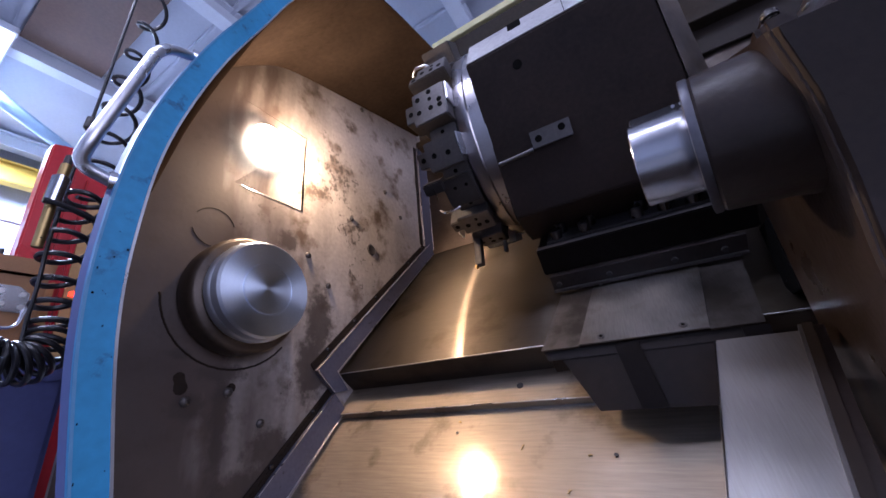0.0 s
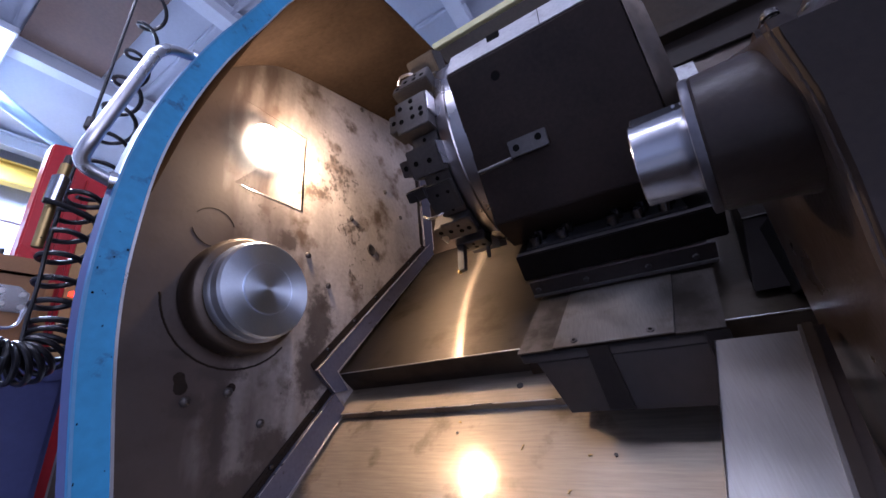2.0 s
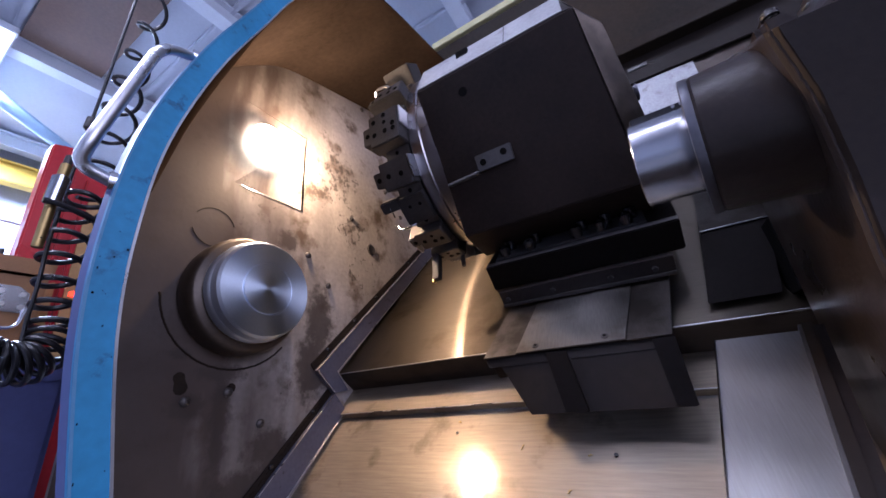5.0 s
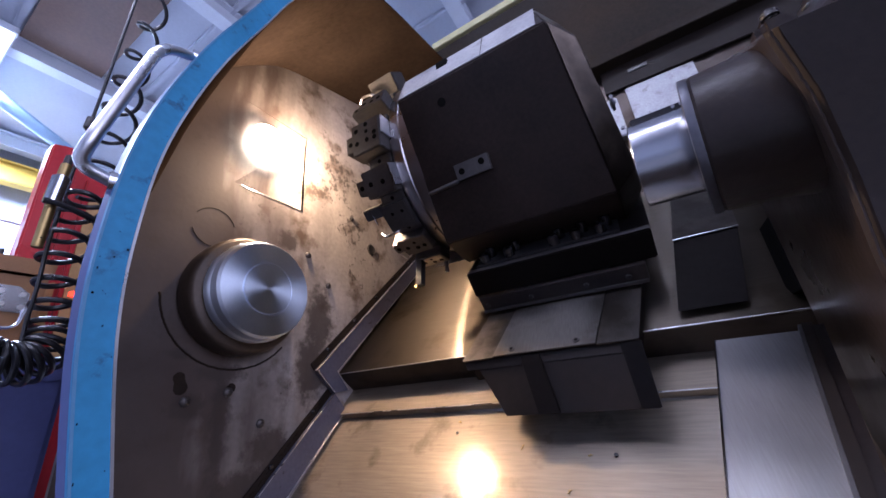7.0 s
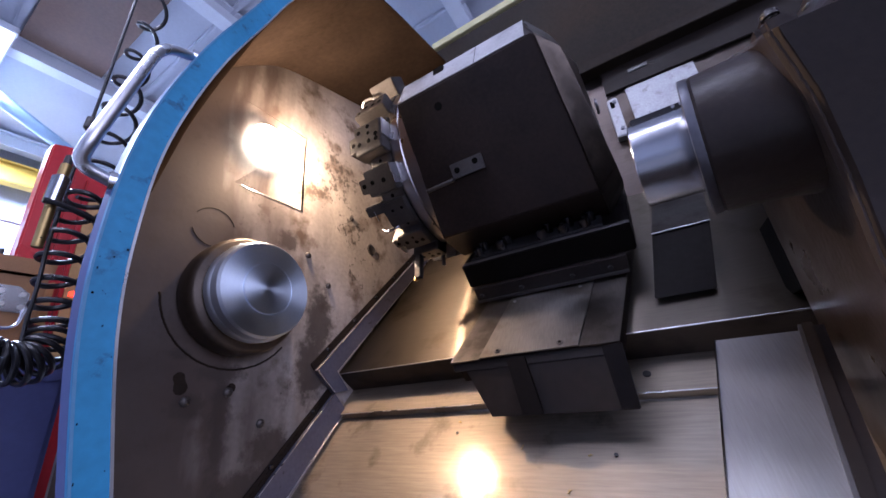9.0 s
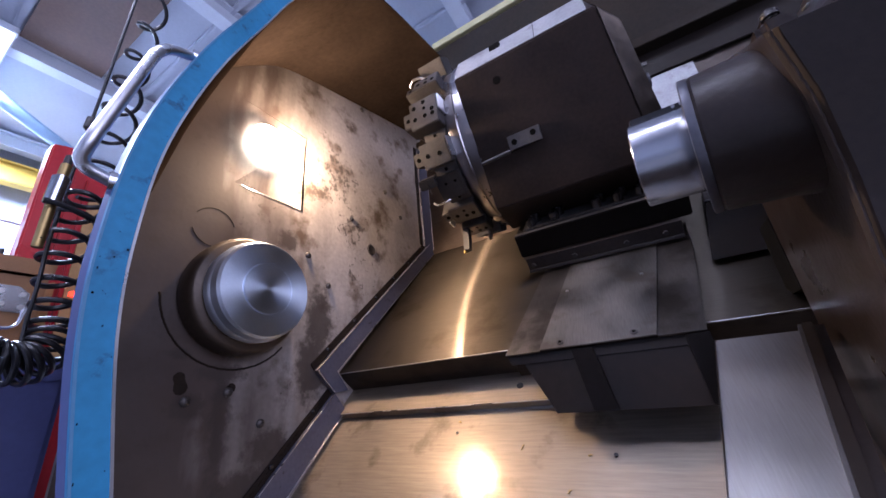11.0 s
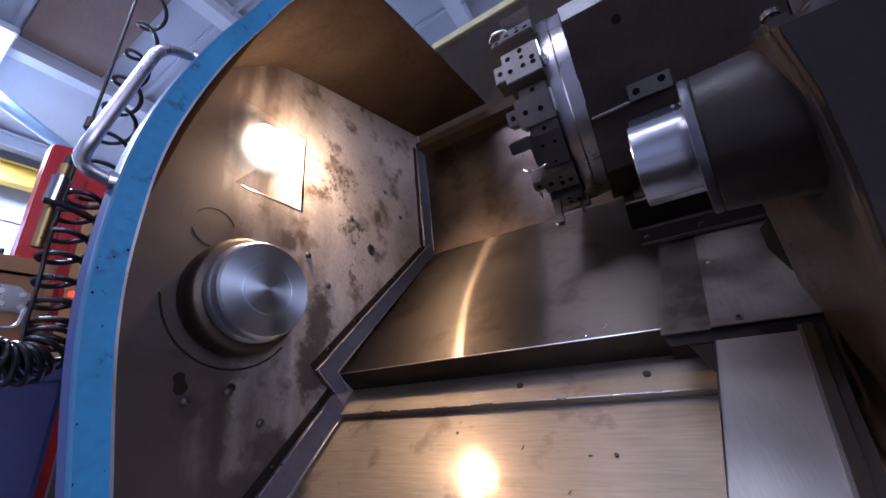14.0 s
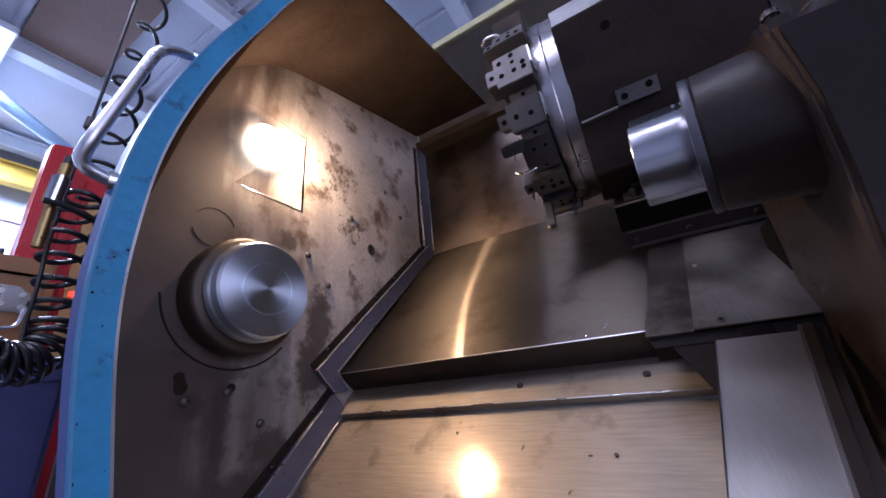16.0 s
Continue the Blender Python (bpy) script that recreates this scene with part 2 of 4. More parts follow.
# ---- building helpers ----
def mesh_of(name, bm, material, smooth=False):
    me = bpy.data.meshes.new(name)
    bmesh.ops.recalc_face_normals(bm, faces=bm.faces)
    bm.to_mesh(me)
    bm.free()
    if material:
        me.materials.append(material)
    if smooth:
        me.shade_smooth()
        me.set_sharp_from_angle(angle=radians(35))
    return me


def part(name, bm, material, parent=None, label="", smooth=True):
    ob = new(name, mesh_of(name, bm, material, smooth))
    if parent:
        ob.parent = parent
    if label:
        tagged(ob, label)
    return ob


def root(name, label, category, group="", kind="", at=(0, 0, 0)):
    ob = new(name)
    ob.location = at
    ob.empty_display_size = 0.05
    return tagged(ob, label, category, group, kind)


def bevel(bm, w, seg=2):
    if w:
        bmesh.ops.bevel(bm, geom=list(bm.edges), offset=w, segments=seg, affect="EDGES", clamp_overlap=True)
    return bm


def prism(prof, x0, x1, bev=0.0, skew=None, seg=2):
    """A (y, z) outline drawn out along x; skew gives each corner its own shift of x0."""
    bm = bmesh.new()
    skew = skew or [0] * len(prof)
    a = [bm.verts.new((x0 + k, y, z)) for (y, z), k in zip(prof, skew)]
    b = [bm.verts.new((x1, y, z)) for y, z in prof]
    bm.faces.new(a)
    bm.faces.new(b[::-1])
    n = len(prof)
    for i in range(n):
        bm.faces.new((a[i], b[i], b[(i + 1) % n], a[(i + 1) % n]))
    return bevel(bm, bev, seg)


def box(c, s, bev=0.0, m=None, seg=2):
    bm = bmesh.new()
    bmesh.ops.create_cube(bm, size=1)
    bmesh.ops.scale(bm, vec=s, verts=bm.verts)
    bevel(bm, bev, seg)
    if m:
        bm.transform(m)
    bmesh.ops.translate(bm, vec=c, verts=bm.verts)
    return bm


def merge(*bms):
    """One bmesh from several."""
    out = bms[0]
    for b in bms[1:]:
        me = bpy.data.meshes.new("tmp")
        b.to_mesh(me)
        b.free()
        out.from_mesh(me)
        bpy.data.meshes.remove(me)
    return out


def lathe_x(prof, cy, cz, n=64):
    """Turned part on an axis along x: prof is (x, r) from end to end."""
    bm = bmesh.new()
    rings = []
    for x, r in prof:
        if r < 1e-6:
            rings.append([bm.verts.new((x, cy, cz))])
        else:
            rings.append([bm.verts.new((x, cy + r * math.cos(2 * math.pi * i / n), cz + r * math.sin(2 * math.pi * i / n))) for i in range(n)])
    for a, b in zip(rings, rings[1:]):
        for i in range(n):
            j = (i + 1) % n
            if len(a) == 1 and len(b) == 1:
                continue
            if len(a) == 1:
                bm.faces.new((a[0], b[i], b[j]))
            elif len(b) == 1:
                bm.faces.new((a[i], a[j], b[0]))
            else:
                bm.faces.new((a[i], a[j], b[j], b[i]))
    return bm


def rod(p, q, r, n=20, bev=0.0):
    p, q = Vector(p), Vector(q)
    bm = bmesh.new()
    bmesh.ops.create_cone(bm, cap_ends=True, segments=n, radius1=r, radius2=r, depth=(q - p).length)
    if bev:
        ed = [e for e in bm.edges if len(e.link_faces) == 2 and any(len(f.verts) > 4 for f in e.link_faces)]
        bmesh.ops.bevel(bm, geom=ed, offset=bev, segments=2, affect="EDGES")
    bm.transform(Matrix.Translation((p + q) / 2) @ (q - p).to_track_quat("Z", "Y").to_matrix().to_4x4())
    return bm


def tube(points, r, n=12):
    """A round tube along a list of points."""
    bm = bmesh.new()
    pts = [Vector(p) for p in points]
    up = Vector((0, 0.3, 1)).normalized()
    rings = []
    for i, p in enumerate(pts):
        t = (pts[min(i + 1, len(pts) - 1)] - pts[max(i - 1, 0)]).normalized()
        a = (prev - t * prev.dot(t)).normalized() if i else t.cross(up).normalized()
        prev = a
        b = t.cross(a)
        rings.append([bm.verts.new(p + r * (a * math.cos(2 * math.pi * k / n) + b * math.sin(2 * math.pi * k / n))) for k in range(n)])
    for a, b in zip(rings, rings[1:]):
        for k in range(n):
            bm.faces.new((a[k], a[(k + 1) % n], b[(k + 1) % n], b[k]))
    bm.faces.new(rings[0])
    bm.faces.new(rings[-1][::-1])
    return bm


def rounded(points, radius, n=8):
    """A polyline with its corners rounded off."""
    pts = [Vector(p) for p in points]
    out = [pts[0]]
    for a, b, c in zip(pts, pts[1:], pts[2:]):
        u, v = (a - b).normalized(), (c - b).normalized()
        k = min(radius, (a - b).length / 2, (c - b).length / 2)
        for i in range(n + 1):
            s = i / n
            out.append((b + u * k) * (1 - s) ** 2 + b * 2 * s * (1 - s) + (b + v * k) * s ** 2)
    return out + [pts[-1]]


SL = radians(42)
DU = Vector((0, math.cos(SL), math.sin(SL)))   # up the slant
DN = Vector((0, -math.sin(SL), math.cos(SL)))  # out of the slant
SLANT = Matrix.Rotation(SL, 4, "X")
XW = -0.77      # headstock wall
AY, AZ = 0.449, 0.228  # spindle axis

# ---- enclosure ----
EDGE = (0.743, 0.062)     # front edge of the way cover
FOLD = (1.30, 0.564)
STEP = (0.802, 0.018)
LIP = (0.744, -0.038)
XR = 0.62

# headstock wall with a square lamp recess
RY0, RY1, RZ0, RZ1 = 0.40, 0.60, 0.505, 0.76


def wall_with_hole():
    bm = bmesh.new()
    ys, zs = [0.215, RY0, RY1, 1.45], [-0.95, RZ0, RZ1, 1.9]
    lead = {0.215: (0.215, 0.215, 0.285, 1.20), RY0: (RY0, RY0, RY0, 1.25), RY1: (RY1, RY1, RY1, 1.34)}
    vv = [[bm.verts.new((XW, lead[y][k] if y in lead else y, z)) for k, z in enumerate(zs)] for y in ys]
    for i in range(3):
        for j in range(3):
            if (i, j) != (1, 1):
                bm.faces.new((vv[i][j], vv[i + 1][j], vv[i + 1][j + 1], vv[i][j + 1]))
    ext = bmesh.ops.extrude_face_region(bm, geom=list(bm.faces))
    bmesh.ops.translate(bm, vec=(-0.01, 0, 0), verts=[v for v in ext["geom"] if isinstance(v, bmesh.types.BMVert)])
    return bm


def setting(name, bm, material, label, category, smooth=True):
    return tagged(part(name, bm, material, None, "", smooth), label, category, kind="structure")


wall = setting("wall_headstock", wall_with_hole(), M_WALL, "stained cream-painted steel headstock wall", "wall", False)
for y, z in ((0.793, 0.554), (0.976, 0.741), (1.07, 0.664), (0.625, 0.378), (0.699, 0.304), (0.368, 0.02), (0.446, 0.032), (0.523, -0.034), (0.848, 1.06), (0.36, 0.2)):
    b = lathe_x([(XW - 0.001, 0.009), (XW + 0.003, 0.009), (XW + 0.006, 0.006), (XW + 0.007, 0.0035), (XW + 0.005, 0.003), (XW + 0.005, 0)], y, z, 14)
    part("screw", b, M_BLOCK, wall)
part("oil_plug", lathe_x([(XW - 0.001, 0.02), (XW + 0.001, 0.02), (XW + 0.003, 0.017), (XW + 0.001, 0.012), (XW + 0.001, 0)], 0.889, 0.47, 20), M_BLOCK, wall)
for y, z, r in ((0.353, 0.062, 0.011), (0.358, 0.044, 0.013), (0.356, 0.052, 0.011), (0.452, 0.040, 0.010)):
    part("pit_mark", lathe_x([(XW - 0.001, r), (XW + 0.0006, r * 0.94), (XW + 0.0008, 0)], y, z, 9), M_ROOF, wall)

def way_sheet():
    """The sloping cover: a folded front riser, and a sheet whose right end bows back round the tailstock."""
    slope = (FOLD[1] - EDGE[1]) / (FOLD[0] - EDGE[0])
    rim = [(0.216, EDGE[0]), (0.240, 0.775), (0.268, 0.82), (0.298, 0.88), (0.325, 0.94), (0.348, 1.0), (0.385, 1.06), (0.45, 1.16), (0.56, FOLD[0])]
    sheet = bmesh.new()
    line = [(XW, FOLD[0]), (XW, EDGE[0] + 0.0005)] + rim
    top = [sheet.verts.new((x, y, EDGE[1] + 0.0003 + slope * (y - EDGE[0]))) for x, y in line]
    low = [sheet.verts.new((v.co.x, v.co.y + 0.003, v.co.z - 0.004)) for v in top]
    sheet.faces.new(top)
    sheet.faces.new(low[::-1])
    for k in range(len(top)):
        sheet.faces.new((top[k], low[k], low[(k + 1) % len(top)], top[(k + 1) % len(top)]))
    return sheet


way = setting("way_cover", way_sheet(), M_WAY, "sloping brushed steel way cover, oily", "way cover", False)
# the fold has a darker steel than the sheet above it
part("riser", prism([EDGE, (EDGE[0] + 0.012, EDGE[1] + 0.003), (STEP[0] + 0.012, STEP[1] - 0.004), STEP], XW, XR), M_RISER, way, "dark stained front fold", False)
# black plate added under the cover: the gap's darkness put into its colour
setting("gap_backing", prism([(0.84, 0.085), (1.30, 0.50), (1.30, 0.46), (0.84, 0.05)], XW, 0.8), M_HOLE, "black plate under the way cover for the dark gap beside it", "machine bed", False)
part("edge_bead", rod((XW, EDGE[0] - 0.0005, EDGE[1] - 0.0005), (0.216, EDGE[0] - 0.0005, EDGE[1] - 0.0005), 0.0012, 8), M_MACH, way, "bright worn edge")
ledge = setting("way_ledge", prism([STEP, (STEP[0] + 0.03, STEP[1] - 0.03), (LIP[0] + 0.012, LIP[1] - 0.012), LIP], XW, XR), M_STEEL, "narrow sloping steel ledge below the way cover", "ledge", False)
part("edge_bead", rod((XW, LIP[0] - 0.0005, LIP[1] - 0.001), (XR, LIP[0] - 0.0005, LIP[1] - 0.001), 0.0012, 8), M_MACH, ledge, "bright worn edge")
for x in (-0.03, -0.27, 0.28):
    p = Vector((x, (STEP[0] + LIP[0]) / 2, (STEP[1] + LIP[1]) / 2))
    part("screw", rod(p, p + DN * 0.002, 0.007, 14), M_DARK2, ledge)
apron = setting("chip_apron", prism([(LIP[0] + 0.010, LIP[1] - 0.016), (0.40, -0.390), (0.41, -0.41), (0.78, -0.05)], XW, XR + 0.4), M_STEEL, "sloping brushed steel chip apron with dents", "apron", False)
for x, u in ((-0.40, 0.05), (-0.10, 0.1), (-0.22, 0.2), (-0.05, 0.21)):
    p = Vector((x, LIP[0] + 0.010, LIP[1] - 0.016)) - DU * u
    part("rivet", rod(p - DN * 0.002, p + DN * 0.0008, 0.003, 10), M_DARK2, apron)
pan = setting("chip_pan", box((0.1, 0.05, -0.62), (1.74, 1.0, 0.02)), M_ROOF, "dark oily chip pan floor", "chip pan")
back = setting("wall_back", prism([(1.30, 0.56), (1.303, 1.16), (1.32, 1.16), (1.32, 0.54)], XW, 1.6), M_BACK, "upright brushed steel back cover", "wall", False)
upper = setting("wall_back_upper", prism([(1.235, 1.10), (1.235, 1.14), (1.28, 1.17), (1.20, 1.60), (1.33, 1.62), (1.33, 1.10)], XW, 1.6, 0.002), M_UPPER, "brown oiled sheet above the back cover", "wall", False)
beam = setting("top_beam", prism([(1.19, 1.612), (1.19, 1.655), (1.34, 1.67), (1.34, 1.62)], -0.6, 1.6, 0.003), M_BEAM, "yellowed painted top rail of the enclosure", "rail")
wall_right = setting("wall_right", box((1.5, 0.75, -0.35), (0.04, 1.1, 1.2)), M_ROOF, "dark end wall of the enclosure", "wall")

# corner strips screwed along the foot of the headstock wall

def strip_between(p, q, w, x0, t=0.012):
    """A flat bar on the wall along p to q, w wide on the open side."""
    p, q = Vector(p), Vector(q)
    d = (q - p).normalized()
    n = Vector((-d.y, d.x))
    return prism([tuple(p), tuple(q), tuple(q + n * w), tuple(p + n * w)], x0, x0 + t, 0.0012)


def strip_edge(p, q, off, x):
    """The rubbed bright arris of a corner strip."""
    p, q = Vector(p), Vector(q)
    d = (q - p).normalized()
    n = Vector((-d.y, d.x)) * off
    return rod((x, *(p + n)), (x, *(q + n)), 0.0013, 8)


for i, (p, q, w) in enumerate((((0.34, -0.418), (0.764, -0.031), 0.062), ((0.693, 0.034), (1.30, 0.566), 0.050), ((1.30, 0.585), (1.30, 1.10), 0.075))):
    s = setting("trim_corner", strip_between(p, q, w, XW + 0.0005 * (i % 2)), M_STRIP, "grey steel corner strip with screws", "corner strip")
    part("base_plate", strip_between(p, q, w + 0.020, XW + 0.0002, 0.003), M_DARKPANEL, s)
    for off in (0.001, w - 0.001):
        part("bright_arris", strip_edge(p, q, off, XW + 0.012), M_MACH, s)
    n = max(2, int((Vector(q) - Vector(p)).length / 0.13))
    d = (Vector(q) - Vector(p)).normalized()
    for k in range(n):
        c = Vector(p) + d * ((k + 0.5) * (Vector(q) - Vector(p)).length / n) + Vector((-d.y, d.x)) * (w + 0.012)
        part("screw", lathe_x([(XW - 0.001, 0.006), (XW + 0.005, 0.006), (XW + 0.007, 0.004), (XW + 0.0075, 0)], c.x, c.y, 10), M_SCREW, s)

# the strips meet in a notched plate
vee = setting("trim_corner", prism([(0.660, 0.071), (0.719, 0.014), (0.769, 0.019), (0.727, 0.070)], XW + 0.0002, XW + 0.0155, 0.0012), M_STRIP, "grey steel corner plate between two strips", "corner strip")
for p, q in (((0.661, 0.070), (0.719, 0.015)), ((0.727, 0.069), (0.768, 0.020))):
    part("bright_arris", rod((XW + 0.0155, *p), (XW + 0.0155, *q), 0.0013, 8), M_MACH, vee)

# arched door, slid open
ARCH = [(0.150, -0.95), (0.144, -0.054), (0.125, 0.063), (0.121, 0.155), (0.130, 0.268), (0.165, 0.405), (0.215, 0.54), (0.257, 0.65), (0.33, 0.80), (0.42, 0.90), (0.517, 0.972), (0.77, 1.053), (1.25, 1.19)]
XB = -0.386


def smooth_line(pts, n=6):
    out = []
    for i in range(len(pts) - 1):
        p0, p1, p2, p3 = (Vector(pts[max(min(k, len(pts) - 1), 0)]) for k in (i - 1, i, i + 1, i + 2))
        for j in range(n):
            s = j / n
            out.append(0.5 * ((2 * p1) + (p2 - p0) * s + (2 * p0 - 5 * p1 + 4 * p2 - p3) * s * s + (3 * p1 - p0 - 3 * p2 + p3) * s ** 3))
    return out + [Vector(pts[-1])]


arch = [Vector(ARCH[0])] + smooth_line(ARCH[1:])


def arch_band(x0, x1, d0, d1, pts):
    """A solid band along the arch from offset d0 to d1 outside it."""
    bm = bmesh.new()
    rows = []
    for i, p in enumerate(pts):
        t = (pts[min(i + 1, len(pts) - 1)] - pts[max(i - 1, 0)]).normalized()
        nrm = Vector((-t.y, t.x))
        rows.append([bm.verts.new((x, *(p + nrm * k))) for x, k in ((x0, d0), (x1, d0), (x1, d1), (x0, d1))])
    for a, b in zip(rows, rows[1:]):
        for k in range(4):
            bm.faces.new((a[k], a[(k + 1) % 4], b[(k + 1) % 4], b[k]))
    bm.faces.new(rows[0])
    bm.faces.new(rows[-1][::-1])
    return bm


def arch_shell(pts, t=0.004):
    """The sheet from the door's rim back to the wall, drawn in towards the spindle at the front."""
    bm = bmesh.new()
    rows = []
    for i, p in enumerate(pts):
        d = (pts[min(i + 1, len(pts) - 1)] - pts[max(i - 1, 0)]).normalized()
        nrm = Vector((-d.y, d.x)) * t
        k = min(max((0.75 - p.y) / 0.35, 0.0), 1.0)
        q = p + Vector((0.085 * k, 0))
        rows.append([bm.verts.new(v) for v in ((XB - 0.0014, *p), (XW + 0.001, *q), (XW + 0.001, *(q + nrm)), (XB - 0.0014, *(p + nrm)))])
    for a, b in zip(rows, rows[1:]):
        for k in range(4):
            bm.faces.new((a[k], a[(k + 1) % 4], b[(k + 1) % 4], b[k]))
    bm.faces.new(rows[0])
    bm.faces.new(rows[-1][::-1])
    return bm


door = root("machine_door", "curved blue enamelled machine door, slid open", "machine door")
part("inner_sheet", arch_shell(arch), M_INNER, door, "brown oiled inner sheet")
part("outer_sheet", arch_band(XB - 0.024, XB - 0.004, 0.0215, 0.0240, arch[:50]), M_DOOROUT, door, "dull blue outer fold")
part("rim", arch_band(XB - 0.004, XB, 0.001, 0.0245, arch[:50]), M_BLUE, door, "chipped blue enamel rim")
part("rim_edge", arch_band(XB - 0.0012, XB + 0.0008, -0.0012, 0.001, arch[:50]), M_MACH, door, "bare worn metal edge")
part("rim_bead", arch_band(XB - 0.0005, XB + 0.001, 0.0225, 0.0245, arch[:50]), M_RUBBED, door, "paler rubbed edge")
chips = random.Random(4)
for k in range(22):
    i = chips.randrange(2, 24)
    p = arch[i].lerp(arch[i + 1], chips.random())
    r = chips.uniform(0.0004, 0.0010) * (1 + (k % 9 == 0))
    o = chips.choice((0.003, 0.021, 0.012)) + chips.uniform(-0.002, 0.002)
    part("paint_chip", box((XB, p.x - o, p.y), (0.0006, r, r * chips.uniform(1, 2.4))), M_HOLE, door)
hd = part("handle", tube(rounded([(XB - 0.012, 0.108, 0.205), (XB - 0.012, 0.072, 0.214), (XB + 0.0, 0.074, 0.235), (XB + 0.0, 0.104, 0.385), (XB - 0.012, 0.150, 0.408)], 0.028), 0.0058, 18), M_HANDLE, door, "polished tubular handle")
for y, z in ((0.100, 0.2065), (0.141, 0.4045)):
    part("handle_foot", lathe_x([(-0.004, 0.0), (-0.004, 0.011), (0.004, 0.011), (0.004, 0)], 0, 0, 18), M_CHROME, hd).matrix_basis = Matrix.Translation((XB - 0.012, y, z)) @ Matrix.Rotation(radians(75), 4, "Z")

# ---- headstock: chuck with the turned blank ----
chuck = root("chuck", "dark lathe chuck spinning on the spindle nose", "chuck", at=(XW, AY, AZ))
part("chuck_body", lathe_x([(-0.001, 0), (-0.001, 0.122), (0.006, 0.127), (0.040, 0.127), (0.046, 0.124), (0.05, 0.118), (0.05, 0)], 0, 0), M_CHUCK, chuck)
blank = root("turned_blank", "bright turned steel blank held in the chuck", "workpiece", at=(-0.70, AY, AZ))
body = part("blank_body", lathe_x([(-0.015, 0), (-0.015, 0.1065), (0.0, 0.108), (0.002, 0.107), (0.005, 0.1045), (0.024, 0.1035), (0.029, 0.099), (0.029, 0.058), (0.0275, 0.0575), (0.0275, 0.0)], 0, 0, 96), M_TURNED, blank)
part("face_step", lathe_x([(0.0270, 0.0), (0.0305, 0.0), (0.0305, 0.0535), (0.0275, 0.0545)], 0, 0, 72), M_TURNED, body)

# ---- tailstock ----
tail = root("tailstock", "black cast-iron tailstock with a bright quill", "tailstock")


def quill():
    """The quill, its end face square to a slightly toed-in axis."""
    bm = lathe_x([(0.060, 0.0), (0.0375, 0.03), (0.0365, 0.049), (0.0375, 0.050), (0.13, 0.050)], AY, AZ)
    for v in bm.verts:
        if v.co.x < 0.08:
            v.co.x += 0.12 * (v.co.y - AY) + 0.06 * (v.co.z - AZ)
    return bm


ql = part("quill", quill(), M_QUILL, tail, "polished steel quill")
part("quill_key", box((0.082, AY - 0.0195, AZ + 0.0475), (0.084, 0.017, 0.009), 0.001, Matrix.Rotation(radians(24), 4, "X")), M_DARK2, ql)
for k in range(2):
    part("quill_screw", rod((0.085 + 0.008 * k, AY - 0.025, AZ + 0.047), (0.085 + 0.008 * k, AY - 0.0285, AZ + 0.0462), 0.002, 10), M_MACH, ql)


def toed(bm):
    """Lean the nose end of a tailstock part with the quill."""
    for v in bm.verts:
        if v.co.x < 0.12:
            v.co.x += 0.2 * (v.co.y - AY) + 0.09 * (v.co.z - AZ)
    return bm


part("nose_ring", toed(lathe_x([(0.096, 0.05), (0.096, 0.0755), (0.0970, 0.0778), (0.103, 0.0778), (0.105, 0.0768), (0.105, 0.05)], AY, AZ)), M_DARKMETAL, tail, "machined nose ring")
part("barrel", toed(lathe_x([(0.105, 0.05), (0.105, 0.0752), (0.108, 0.0775), (0.165, 0.080), (0.185, 0.084), (0.205, 0.095), (0.225, 0.115), (0.24, 0.14), (0.25, 0.0)], AY, AZ)), M_DARK, tail)


FRONT = [(0.245, 0.322, 0.143), (0.19, 0.350, 0.158), (0.13, 0.378, 0.165), (0.066, 0.394, 0.164), (0.0, 0.40, 0.162), (-0.2, 0.40, 0.155), (-0.42, 0.40, 0.15)]


def casting():
    """The tailstock's body: a bowed front edge, a slanting flank towards the ways, a top that rises backwards."""
    bm = bmesh.new()
    rows = []
    for k, (z, fy, xe) in enumerate(FRONT):
        plan = [(0.62, fy - 0.012), (0.30, fy - 0.012), (xe + 0.03, fy - 0.006), (xe + 0.006, fy), (xe, fy + 0.010), (xe + 0.012, fy + 0.06), (0.200, 0.70), (0.26, 0.84), (0.38, 1.06), (0.62, 1.06)]
        rows.append([bm.verts.new((x, y, z + ((y - fy) * 0.66 if k == 0 else (y - fy) * 0.55 if k == 1 else (y - fy) * 0.4 if k == 2 else 0))) for x, y in plan])
    n = len(rows[0])
    for a, b in zip(rows, rows[1:]):
        for i in range(n):
            bm.faces.new((a[i], a[(i + 1) % n], b[(i + 1) % n], b[i]))
    bm.faces.new(rows[0])
    bm.faces.new(rows[-1][::-1])
    bmesh.ops.bevel(bm, geom=[e for e in bm.edges if e.calc_face_angle(0) > 0.5], offset=0.006, segments=3, affect="EDGES", clamp_overlap=True)
    return bm


def gritty_bead(pts, r, seed, n=10):
    """A rough, uneven bead along a line."""
    rnd = random.Random(seed)
    out = []
    line = [Vector(p) for p in pts]
    for a, b in zip(line, line[1:]):
        for k in range(n):
            out.append(a.lerp(b, k / n) + Vector([rnd.uniform(-1, 1) * r * 0.28 for _ in range(3)]))
    return tube(out + [line[-1]], r, 7)


